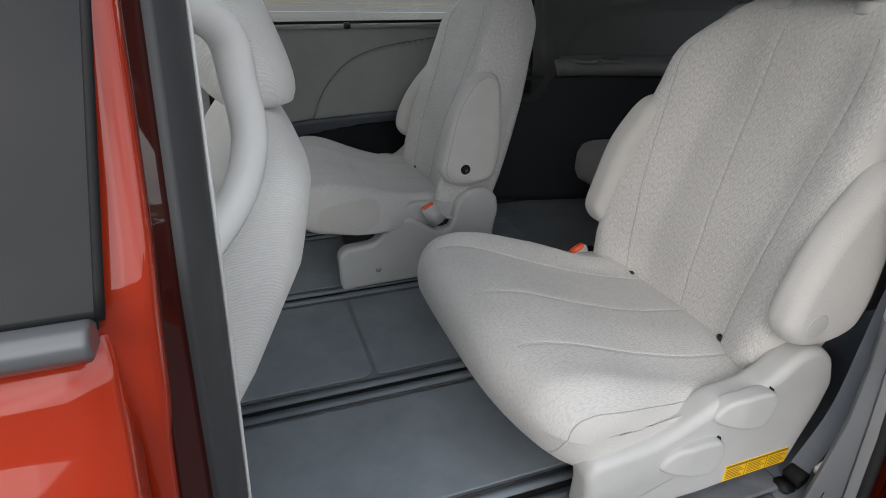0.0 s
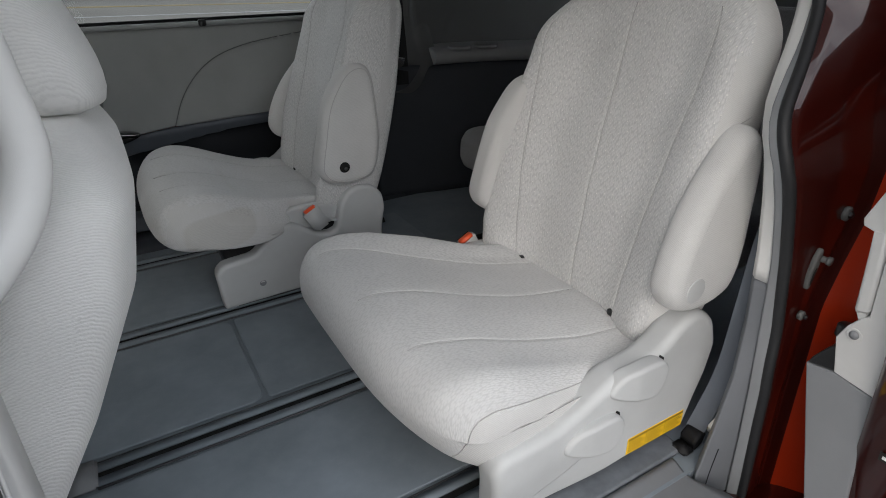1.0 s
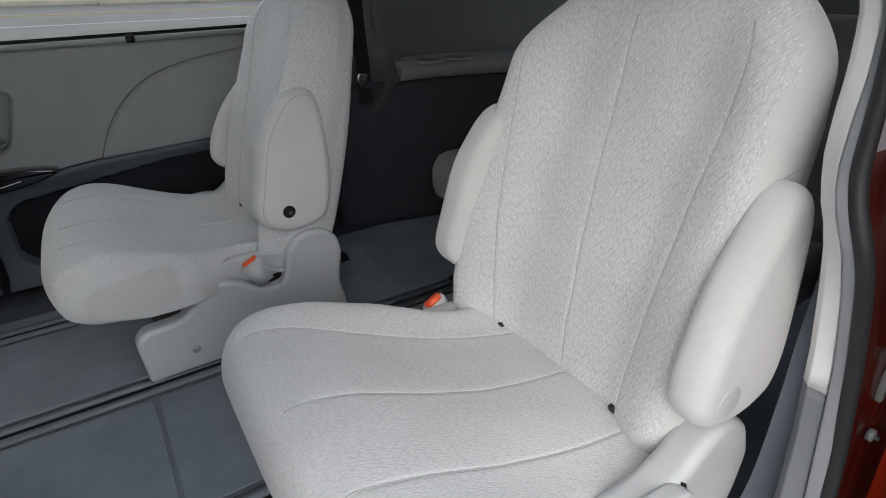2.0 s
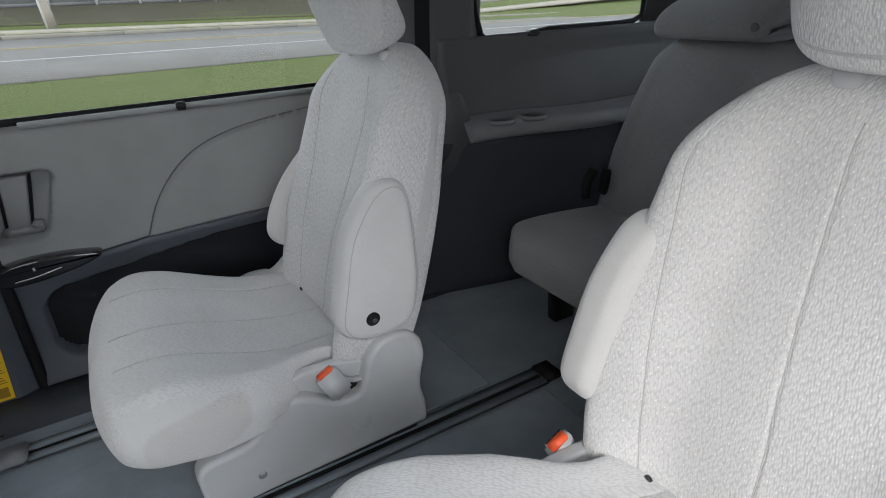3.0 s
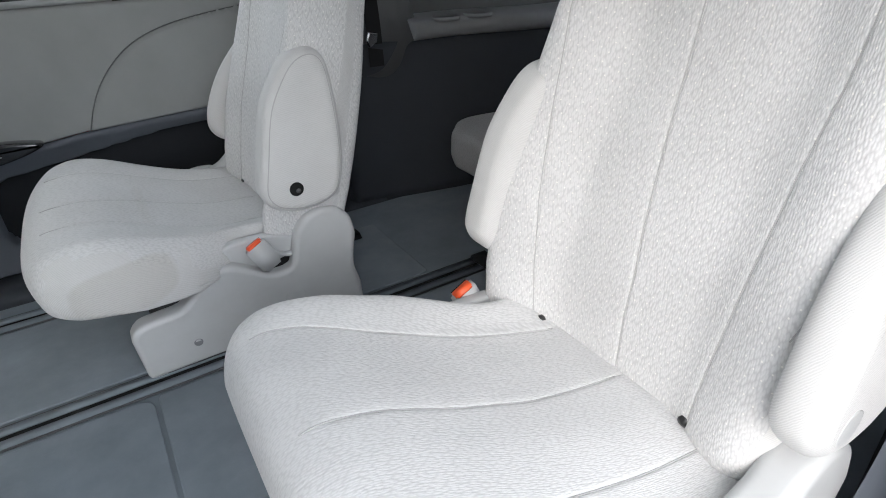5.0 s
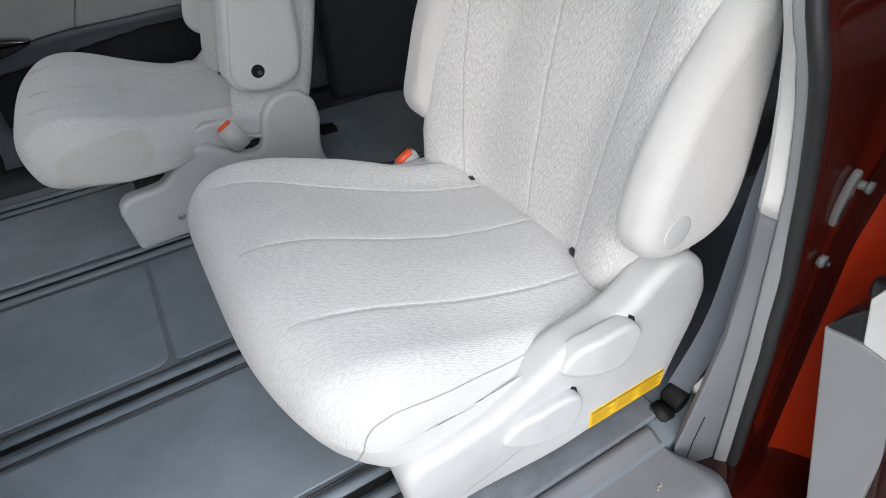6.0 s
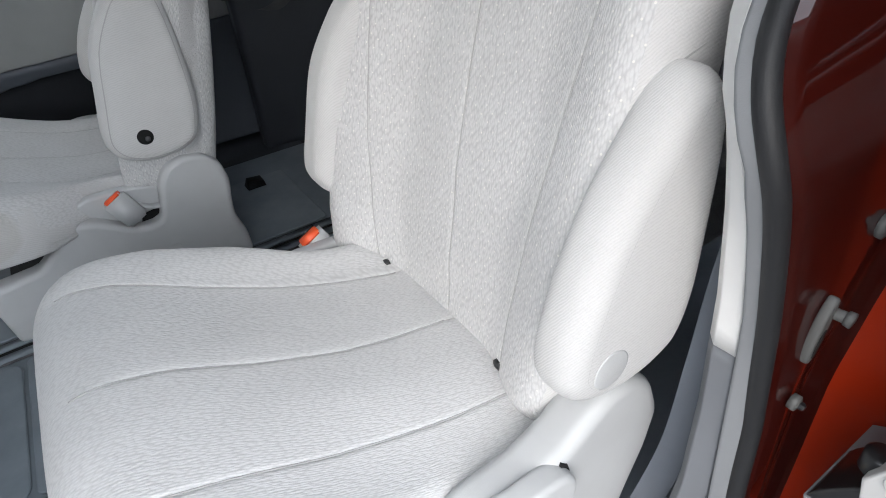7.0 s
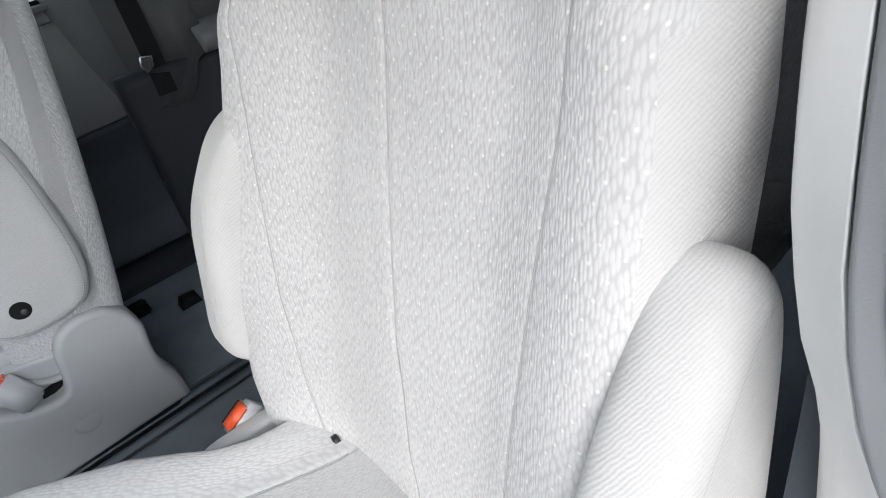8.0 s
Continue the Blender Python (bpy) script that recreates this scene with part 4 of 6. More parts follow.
part("pin_head", turned([(0.001, 0.002), (0.0065, 0.002), (0.007, -0.003), (0.001, -0.004)], (SX + 0.012, SY - 0.014, SZ + 0.014), "y", 16), ZINC, st)

# ---- open sliding door, slid back along the body ----
sd = thing("sliding_door", (0.5, -1.02, -0.3), "orange-red sliding door standing open behind the opening", "van door")


def edge_x(z):
    return lerp(C, z) - 0.022


def end_face(z, v):
    return (edge_x(z) + 0.018 * (1 - v) ** 2 - 0.004 * math.sin(math.pi * v), -0.992 - 0.083 * v, z)


part("door_edge", sheet(end_face, span(-0.30, 0.69, 0.03), span(0, 1, 0.1), (0.05, 0, 0)), RED_SHADED, sd, "red painted front edge of the door, coloured darker for shade")


def skin(z, u):
    return (edge_x(z) - 0.004 + 0.02 * max(0, 0.06 - u) ** 0.5 + u, -1.078 - 0.045 * math.sin(math.pi * smooth01((z + 0.30) / 1.05)) - 0.006 * smooth01(u / 0.03), z)


part("door_skin", sheet(skin, span(-0.30, 0.675, 0.025), [0, 0.005, 0.012, 0.025, 0.05, 0.1, 0.25, 0.5, 0.75, 1.0], (0, 0.03, 0)), RED, sd)
part("belt_strip", slab([(-1.098, 0.676), (-1.104, 0.688), (-1.100, 0.704), (-1.086, 0.708), (-1.080, 0.690), (-1.084, 0.676)], -0.055, 0.92, 0.004, 3, to=lambda a, b, c: (c, a, b)), BELT_TRIM, sd, "grey strip under the window")
part("window_frame", slab([(-0.085, 0.70), (0.012, 0.70), (-0.085, 1.10), (-0.18, 1.10)], -1.085, -1.055, 0.004, 2, to=lambda a, b, c: (a, c, b)), mottled("satin_black_pillar", (0.05, 0.052, 0.06), 0.35, coat=0.3, grain_h=0), sd, "satin dark front pillar of the door window", smooth=False)
part("window_pane", slab([(0.014, 0.70), (0.92, 0.70), (0.92, 1.10), (-0.083, 1.10)], -1.082, -1.074, 0.001, 1, to=lambda a, b, c: (a, c, b)), DARK_GLASS, sd, "dark tinted door window", smooth=False)
part("door_seal_strip", tube([(edge_x(z) - 0.004, -1.064, z) for z in span(-0.28, 1.10, 0.06)], 0.011, 10, n=3), RUBBER, sd, "black rubber edge seal")
# inner trim of the open door, seen from its front end
trim_u = [(-0.935, 0.2935), (-0.9245, 0.350), (-0.934, 0.374), (-0.947, 0.394), (-0.955, 0.400), (-0.952, 0.510), (-0.932, 0.5165), (-0.919, 0.5205), (-0.917, 0.530), (-0.931, 0.569), (-0.958, 0.62), (-0.992, 0.62), (-0.992, 0.30), (-0.989, 0.285)]


def door_lean(a, b, c):
    return (0.072 + c - 0.10 * max(0.0, b - 0.30), a, b)


part("inner_trim", slab(trim_u, 0.0, 0.75, 0.0025, 3, to=door_lean), CREAM, sd, "cream plastic inner door trim", smooth=False)
part("inner_trim_lower", slab([(-0.897, 0.285), (-0.936, 0.2915), (-0.988, 0.2825), (-0.994, 0.25), (-1.006, 0.08), (-1.03, -0.28), (-1.012, -0.28), (-0.963, 0.02), (-0.916, 0.208)], 0.002, 0.75, 0.003, 3, to=door_lean), TRIM_GREY, sd, "grey plastic lower door trim", smooth=False)
grip = [(-0.9355, 0.404), (-0.9385, 0.399), (-0.951, 0.403), (-0.954, 0.409), (-0.9485, 0.520), (-0.931, 0.520), (-0.9325, 0.49), (-0.9345, 0.44)]
part("grip_bar", slab(grip, -0.001, 0.028, 0.005, 4, to=door_lean), CREAM, sd, "cream grip bar in a recess")
part("grip_end", slab([(-0.9375, 0.398), (-0.9505, 0.402), (-0.9495, 0.392), (-0.944, 0.384)], 0.004, 0.022, 0.002, 2, to=door_lean), CREAM, sd, smooth=False)
# recess not cut: a darker plate stands for its shade
part("slot_shade", slab([(-0.9685, 0.437), (-0.962, 0.500), (-0.974, 0.500), (-0.981, 0.424), (-0.975, 0.420)], -0.0006, 0.01, 0.0004, 1, to=door_lean), SEAT_PLASTIC, sd, "darker plate for the shade of a shallow recess in the trim", smooth=False)
part("trim_screw", turned([(0.001, -0.003), (0.0042, -0.003), (0.0045, -0.001), (0.0062, -0.0008), (0.0064, 0.002), (0.001, 0.003)], (0.0640, -0.9455, 0.366), "x", 18), TRIM_GREY, sd, "screw in a round recess")
part("screw_ring", turned([(0.0068, 0.004), (0.0095, 0.004), (0.0098, -0.0008), (0.0088, -0.0016), (0.0072, -0.0006)], (0.0648, -0.9455, 0.366), "x", 24), CREAM, sd)
part("guide_block", slab([(-0.899, 0.2865), (-0.902, 0.298), (-0.912, 0.315), (-0.922, 0.330), (-0.930, 0.340), (-0.945, 0.330), (-0.945, 0.2945), (-0.934, 0.2935)], 0.003, 0.07, 0.003, 3, to=door_lean), BLACK, sd, "black plastic guide block")
part("guide_roller", turned([(0.001, -0.010), (0.010, -0.010), (0.012, -0.008), (0.012, 0.008), (0.010, 0.010), (0.001, 0.010)], (0.090, -0.926, 0.352), "z", 20), BLACK, sd, "black guide roller")


def on_edge(a, b, lift):
    z = 0.300 + b
    return (edge_x(z) + 0.0015 - lift - 0.002, -1.026 - a, z)


def label_plate(name, plane, w, h, material, parent, label):
    bm = bmesh.new()
    q = [bm.verts.new(plane(a, b, d)) for d in (-0.0015, 0.0002) for a, b in ((0, 0), (w, 0), (w, h), (0, h))]
    for f in ((0, 1, 2, 3), (4, 7, 6, 5), (0, 4, 5, 1), (1, 5, 6, 2), (2, 6, 7, 3), (3, 7, 4, 0)):
        bm.faces.new([q[i] for i in f])
    return part(name, bm, material, parent, label, smooth=False)


def words(name, text, size, origin, right, up, material, parent):
    cu = bpy.data.curves.new(name, "FONT")
    cu.body, cu.size, cu.extrude = text, size, 0.0002
    tmp = bpy.data.objects.new(name, cu)
    scene.collection.objects.link(tmp)
    me = bpy.data.meshes.new_from_object(tmp.evaluated_get(bpy.context.evaluated_depsgraph_get()))
    bpy.data.objects.remove(tmp)
    r, u = Vector(right).normalized(), Vector(up).normalized()
    n = r.cross(u)
    m = Matrix(((r.x, u.x, n.x, origin[0]), (r.y, u.y, n.y, origin[1]), (r.z, u.z, n.z, origin[2]), (0, 0, 0, 1)))
    bm = bmesh.new()
    bm.from_mesh(me)
    bm.transform(m)
    return part(name, bm, material, parent, smooth=False)


label_plate("caution_label", on_edge, 0.038, 0.078, YELLOW, sd, "yellow caution label on the door edge")
bars("caution_header", sd, INK, [(0.0005, 0.0375, 0.0585, 0.0775)], on_edge)
slope_up = (on_edge(0, 0.07, 0)[0] - on_edge(0, 0.05, 0)[0], 0, 0.02)
for t, b in (("CAUTION", 0.0692), ("ATTENTION", 0.0608)):
    words("caution_word", t, 0.0078 if len(t) < 8 else 0.0066, on_edge(0.0035, b, 0.0012), (0, -1, 0), slope_up, YELLOW, sd)
ring = [(0.019 + 0.0105 * math.cos(t), 0.044 + 0.0105 * math.sin(t)) for t in span(0, 2 * math.pi, 0.35)[:-1]]
part("caution_symbol", tube([on_edge(a, b, 0.0008) for a, b in ring], 0.0009, 6, n=2, closed=True), INK, sd)
bars("caution_bar", sd, INK, [(0.012, 0.026, 0.0432, 0.0448)], on_edge)
for k in range(5):
    bars("caution_print", sd, INK_SOFT, [(0.004, 0.034 - 0.004 * (k % 2), 0.004 + 0.0058 * k, 0.0065 + 0.0058 * k)], on_edge)


def on_edge2(a, b, lift):
    return on_edge(a, b + 0.100, lift)


label_plate("child_lock_label", on_edge2, 0.026, 0.020, WHITE, sd, "small white child-lock pictogram label")
bars("pictogram", sd, INK, [(0.002, 0.012, 0.003, 0.017)], on_edge2)
bars("pictogram", sd, INK, [(0.015, 0.019, 0.003, 0.017)], on_edge2)
bars("pictogram", sd, INK, [(0.020, 0.024, 0.006, 0.014)], on_edge2)


def on_edge3(a, b, lift):
    return on_edge(a - 0.002, b - 0.085, lift)


label_plate("strip_label", on_edge3, 0.060, 0.016, INK, sd, "small dark strip label with pale print")
bars("strip_mark", sd, WHITE, [(0.004, 0.012, 0.005, 0.011)], on_edge3)
bars("strip_print", sd, WHITE, [(0.020, 0.030, 0.0045, 0.0115)], on_edge3)
bars("strip_print", sd, WHITE, [(0.032, 0.055, 0.0045, 0.0115)], on_edge3)
for b, w in ((-0.21, 0.02), (0.01, 0.03)):
    x, y, z = on_edge(w, b, 0.0)
    part("edge_bolt", turned([(0.001, 0.002), (0.009, 0.002), (0.0095, -0.003), (0.005, -0.005), (0.001, -0.005)], (x, y, z), "x", 16), DULL_STEEL, sd, "dull bolt head")

# ---- near belt beside the seat ----
bl = thing("seat_belt", (0.075, -0.75, 0.0), "grey seat belt hanging down to a floor anchor", "seat belt")
path = spline([(0.330, -0.610, 0.92), (0.270, -0.700, 0.70), (0.195, -0.742, 0.52), (0.138, -0.762, 0.40), (0.120, -0.768, 0.30), (0.114, -0.764, 0.16), (0.078, -0.755, 0.035)], 6)
rings = []
for i, p in enumerate(path):
    wv = Vector((0.30, -0.95, 0.1)).normalized() * 0.017
    nv = Vector((0.95, 0.30, 0)).normalized() * 0.0012
    rings.append([p + wv + nv, p - wv + nv, p - wv - nv, p + wv - nv])
part("webbing", loft(rings), BELT, bl, smooth=False)
part("anchor_tongue", slab([(0.060, 0.006), (0.080, 0.016), (0.086, 0.036), (0.072, 0.040), (0.056, 0.026)], -0.775, -0.740, 0.006, 3, to=lambda a, b, c: (a, c, b)), RUBBER, bl, "black plastic belt anchor")
part("anchor_buckle", box(0.030, 0.058, -0.776, -0.742, 0.004, 0.016, 0.004), RUBBER, bl)
part("belt_tag", slab([(0.082, 0.050), (0.112, 0.066), (0.134, 0.092), (0.122, 0.090), (0.100, 0.076), (0.080, 0.066)], -0.784, -0.776, 0.001, 1, to=lambda a, b, c: (a, c, b - 0.004)), WHITE, bl, "white fabric tag")

# ---- near front pillar and closed front door ----
def lean(z):
    """How far the upper body leans inwards above the belt line."""
    return 0.36 * max(0.0, z - 0.69)


def post_lean(z):
    """Lengthwise lean of the door post."""
    return -0.040 - 0.022 * (z - 0.60)


def ridge(z):
    return post_lean(z) + lerp([(-0.30, -0.905), (0.30, -0.848), (0.535, -0.822), (0.708, -0.803), (0.83, -0.797), (1.24, -0.780)], z)


def seal_start(z):
    return post_lean(z) + lerp([(-0.30, -0.878), (0.30, -0.824), (0.508, -0.805), (0.70, -0.792), (0.83, -0.786), (1.24, -0.768)], z)


def seal_end(z):
    return post_lean(z) + lerp([(-0.30, -0.862), (0.30, -0.806), (0.462, -0.792), (0.682, -0.777), (0.826, -0.770), (1.24, -0.750)], z)


plain("front_pillar_seal", sheet(lambda z, v: (seal_start(z) + (seal_end(z) - seal_start(z)) * v + 0.004 * math.sin(math.pi * v), -0.944 + 0.041 * v - 0.002 * math.sin(math.pi * v) + lean(z), z), span(-0.30, 1.24, 0.02), span(0, 1, 0.1), (-0.02, 0.02, 0)), mottled("pillar_seal_rubber", (0.032, 0.032, 0.035), 0.5, grain=700, grain_h=0.25), "charcoal rubber seal on the front door pillar", "door seal")
plain("pillar_trim_edge", tube([(seal_end(z) + 0.001, -0.899 + lean(z), z) for z in span(-0.1, 1.24, 0.06)], 0.0014, 8, n=2), CREAM, "thin cream edge of the front pillar trim", "pillar trim")
plain("front_pillar_trim", slab([(-0.794, -0.893), (-0.806, -0.80), (-0.84, -0.775), (-0.93, -0.775), (-0.95, -0.90)], 0.0, 1.24, 0.01, 3, to=lambda a, b, c: (a - 0.0125 * (0.7 - c) + post_lean(c), b + 0.6 * lean(c), c)), CREAM, "cream plastic trim on the front door pillar", "pillar trim")


def pillar_skin(z, v):
    k = [(0.0, (-0.032, -0.968)), (0.45, (-0.013, -0.967)), (0.62, (-0.005, -0.965)), (0.75, (-0.0015, -0.962)), (0.88, (0.0, -0.958)), (1.0, (0.0, -0.952))]
    step = 0.006 * smooth01((0.62 - z) / 0.03)
    return (ridge(z) + lerp([(a, p[0]) for a, p in k], v) - step * 0.4, lerp([(a, p[1]) for a, p in k], v) + step * (1 - v) + lean(z), z)


plain("front_pillar", sheet(pillar_skin, span(-0.30, 1.24, 0.015), span(0, 1, 0.05), (-0.04, 0.03, 0)), RED, "orange-red painted front door pillar", "door pillar")
# the return takes the darkened red to stand for its shade
plain("pillar_return", sheet(lambda z, v: (ridge(z) - 0.003 + (seal_start(z) + 0.001 - ridge(z)) * v, -0.953 + 0.014 * v + lean(z), z), span(-0.30, 1.24, 0.02), span(0, 1, 0.25), (-0.004, 0.02, 0)), RED_SHADED, "red painted return of the front door pillar, coloured darker for shade", "door pillar")
fd = thing("front_door", (-1.4, -0.98, -0.3), "closed orange-red front door with dark window", "van door")


def fskin(z, u):
    xe = -0.829 - 0.018 * (0.69 - z) + post_lean(z)
    return (xe - u, -0.976 - 0.080 * math.sin(math.pi * smooth01((z + 0.3) / 1.05)) - 0.032 * smooth01((0.690 - z) / 0.17) + 0.012 * max(0.0, 0.02 - u) / 0.02, z)


part("door_skin", sheet(fskin, span(-0.30, 0.676, 0.025), [0, 0.003, 0.008, 0.02, 0.1, 0.3, 0.6, 1.1], (0, 0.03, 0)), RED, fd)
part("belt_strip", slab([(-0.992, 0.677), (-0.997, 0.684), (-0.995, 0.692), (-0.985, 0.696), (-0.974, 0.690), (-0.976, 0.677)], -1.9, -0.872, 0.003, 3, to=lambda a, b, c: (c, a, b)), BELT_TRIM, fd, "grey strip under the window")
part("window_sash", slab([(-0.985, 0.685), (-0.8295, 0.685), (-0.752, 1.20), (-0.985, 1.20)], -0.978, -0.968, 0.001, 1, to=lambda a, b, c: (a + post_lean(b), c + lean(b), b)), mottled("smoked_sash_glass", (0.010, 0.011, 0.013), 0.04, grain_h=0, spec=0.25), fd, "gloss black window sash", smooth=False)
side_pane = part("window_pane", slab([(-1.9, 0.685), (-0.987, 0.685), (-0.987, 1.20), (-1.9, 1.20)], -0.976, -0.972, 0.0004, 1, to=lambda a, b, c: (a + post_lean(b), c + lean(b), b)), GLASS, fd, "clear front door window", smooth=False)
side_pane.visible_shadow = False
part("pane_edge", tube([(x + post_lean(z), y + lean(z), z) for x, y, z in ((-0.828, -0.977, 0.69), (-0.800, -0.976, 0.88), (-0.766, -0.975, 1.10))], 0.0025, 8), RUBBER, fd)
part("inner_panel", box(-1.9, -0.90, -0.94, -0.90, -0.05, 0.66, 0.01), PANEL_GREY, fd)

# ---- driver's seat seen past the pillar ----
ds = thing("driver_seat", (-1.0, -0.40, 0), "pale grey fabric front seat with a mesh back", "car seat")
fx = [(0.10, -1.02), (0.30, -0.98), (0.50, -0.88), (0.68, -0.80)]
rx = [(0.10, -0.91), (0.25, -0.852), (0.38, -0.775), (0.52, -0.708), (0.62, -0.686), (0.68, -0.700)]
hwf = [(0.10, 0.22), (0.30, 0.255), (0.55, 0.262), (0.64, 0.240), (0.68, 0.20)]
rings = []
for z in span(0.10, 0.60, 0.02) + [0.60 + 0.085 * math.sin(a) for a in span(0.15, 1.5, 0.15)]:
    cut = max(0.0, z - 0.60) / 0.086
    k = math.sqrt(max(0.0, 1 - cut * cut))
    a, b, h = lerp(fx, z), lerp(rx, z), lerp(hwf, z) * (0.6 + 0.4 * k)
    m, th = (a + b) / 2, (b - a) / 2 * (0.3 + 0.7 * k)
    rings.append([(m - 0.03 + th * math.copysign(abs(math.cos(t)) ** 0.6, math.cos(t)), -0.405 + h * math.copysign(abs(math.sin(t)) ** 0.5, math.sin(t)), z) for t in [2 * math.pi * j / 56 for j in range(56)]])
part("backrest", loft(rings), FABRIC_LIT, ds)
rings = []
for i in range(21):
    f = i / 20
    z = 0.682 + 0.21 * f
    k = (1 - abs(2 * f - 1) ** 3.5) ** (1 / 2.5)
    rings.append([(-0.767 - 0.075 * f + 0.064 * (0.35 + 0.65 * k) * math.copysign(abs(math.cos(t)) ** 0.65, math.cos(t)), -0.405 + 0.140 * (0.6 + 0.4 * k) * math.copysign(abs(math.sin(t)) ** 0.55, math.sin(t)), z) for t in [2 * math.pi * j / 44 for j in range(44)]])
part("headrest", loft(rings), FABRIC_LIT, ds)
part("seat_cushion", slab([(q.x, q.z) for q in spline([(-0.93, 0, 0.20), (-1.2, 0, 0.27), (-1.42, 0, 0.31), (-1.47, 0, 0.25), (-1.40, 0, 0.14), (-0.98, 0, 0.10)], 6, True)], -0.66, -0.15, 0.05, 5, to=lambda a, b, c: (a, c, b)), FABRIC, ds)
part("seat_base", box(-1.36, -0.94, -0.63, -0.18, 0.001, 0.14, 0.02), PANEL_DARK, ds)
ps = thing("front_passenger_seat", (-1.05, 0.40, 0), "pale grey fabric front passenger seat", "car seat")
part("backrest", slab([(q.x, q.z) for q in spline([(-1.14, 0, 0.20), (-1.03, 0, 0.20), (-0.93, 0, 0.45), (-0.86, 0, 0.64), (-0.91, 0, 0.68), (-0.98, 0, 0.62)], 6, True)], 0.16, 0.64, 0.05, 5, to=lambda a, b, c: (a - 0.12, c, b)), FABRIC, ps)
part("seat_cushion", slab([(q.x, q.z) for q in spline([(-1.15, 0, 0.20), (-1.35, 0, 0.27), (-1.56, 0, 0.31), (-1.60, 0, 0.25), (-1.52, 0, 0.14), (-1.18, 0, 0.10)], 6, True)], 0.15, 0.66, 0.05, 5, to=lambda a, b, c: (a, c, b)), FABRIC, ps)
part("seat_base", box(-1.5, -1.14, 0.18, 0.63, 0.001, 0.14, 0.02), PANEL_DARK, ps)
gh = thing("grab_handle", (-0.76, -0.70, 0.6), "cream plastic grab handle on the front pillar", "grab handle")
part("grip", tube([(-0.902, -0.79, 0.815), (-0.842, -0.735, 0.822), (-0.800, -0.692, 0.795), (-0.791, -0.682, 0.745), (-0.789, -0.681, 0.690), (-0.810, -0.698, 0.640), (-0.857, -0.745, 0.598), (-0.902, -0.79, 0.570)], 0.0170, 16, n=12), CREAM_LIT, gh)
for z in (0.815, 0.570):
    part("handle_foot", turned([(0.001, -0.012), (0.026, -0.012), (0.024, 0.010), (0.018, 0.020), (0.001, 0.022)], (-0.902, -0.782, z), "y", 20), CREAM_LIT, gh)


# ---- far sliding door, closed ----
fdoor = thing("far_sliding_door", (-0.4, 0.92, 0), "closed grey far sliding door with pull pocket and cloth insert", "van door")
arc = [(q.x, q.z) for q in spline([(-0.545, 0, 0.350), (-0.508, 0, 0.430), (-0.457, 0, 0.495), (-0.388, 0, 0.548), (-0.300, 0, 0.582), (-0.18, 0, 0.604), (0.02, 0, 0.625), (0.14, 0, 0.632)], 8)]


def rr_in(x, z, x0, x1, z0, z1, soft, bend=0.35):
    """1 inside a rounded rectangle, 0 outside, soft rim."""
    cx, cz, hx, hz = (x0 + x1) / 2, (z0 + z1) / 2, (x1 - x0) / 2, (z1 - z0) / 2
    r = min(hx, hz) * bend
    dx, dz = max(abs(x - cx) - hx + r, 0), max(abs(z - cz) - hz + r, 0)
    d = math.hypot(dx, dz) - r
    return 1 - smooth01(d / soft + 0.5)


def seam_split(x):
    """Height of the border between grey and dark panel."""
    return lerp([(-0.95, 0.325), (-0.70, 0.338), (-0.55, 0.354), (-0.22, 0.366), (0.2, 0.385)], x)


def arc_dist(x, z):
    return min(math.hypot(x - a, z - b) for a, b in arc)


def upper(x, v):
    z0 = seam_split(x)
    z = z0 + v * (0.662 - z0)
    y = 0.868 + 0.055 * smooth01(v) + 0.004 * v
    inside = z < lerp(arc, x) if x > -0.55 else False
    d = arc_dist(x, z) if x > -0.60 else 1.0
    y -= (0.006 * smooth01(d / 0.012) if inside else 0) - groove(d, 0.006, 0.002)
    p = rr_in(x - 0.30 * (z - 0.405), z, -0.905, -0.750, 0.404, 0.556, 0.008)
    y += 0.040 * p - 0.004 * (1 if 0 < p < 1 else 0)
    y += 0.010 * smooth01((z - 0.645) / 0.02)
    return (x, y, z)


part("upper_panel", sheet(upper, span(-0.865, 0.26, 0.0055), span(0, 1, 0.0155), (0, 0.05, 0)), PANEL_GREY, fdoor)


def lower(x, v):
    z1 = seam_split(x) - 0.002
    z = 0.015 + v * (z1 - 0.015)
    y = 0.866 + 0.018 * smooth01((z1 - z) / 0.10) - 0.028 * smooth01((0.12 - z) / 0.12)
    p = rr_in(x, z - 0.06 * smooth01((x + 0.85) / 0.6) * smooth01((z - 0.1) / 0.15), -0.814, -0.15, 0.068, 0.262, 0.007, 0.7)
    y += 0.052 * p
    y -= 0.006 * groove(z - z1 + 0.012, 0.012, 1.0)
    return (x, y, z)


part("lower_panel", sheet(lower, span(-0.865, 0.26, 0.008), span(0, 1, 0.018), (0, 0.010, 0)), PANEL_NAVY, fdoor, "dark grey lower panel with a map pocket")
# blackish box added behind the pocket opening to stand for the shade in it
part("pocket_shade", box(-0.825, -0.155, 0.916, 0.930, 0.060, 0.330, 0.004), mottled("pocket_shade_black", (0.014, 0.016, 0.020), 0.95, grain=500, grain_h=0.5), fdoor, "dark sheet for the shade inside the map pocket")
seam_pts = []
for a, b in arc[::2]:
    sv = (b - seam_split(a)) / (0.662 - seam_split(a))
    seam_pts.append((a, 0.868 + 0.055 * smooth01(sv) + 0.004 * sv - 0.0012, b))
part("insert_seam", tube(seam_pts, 0.0018, 6, n=3), TRIM_DARK, fdoor, "fine dark seam round the door insert")
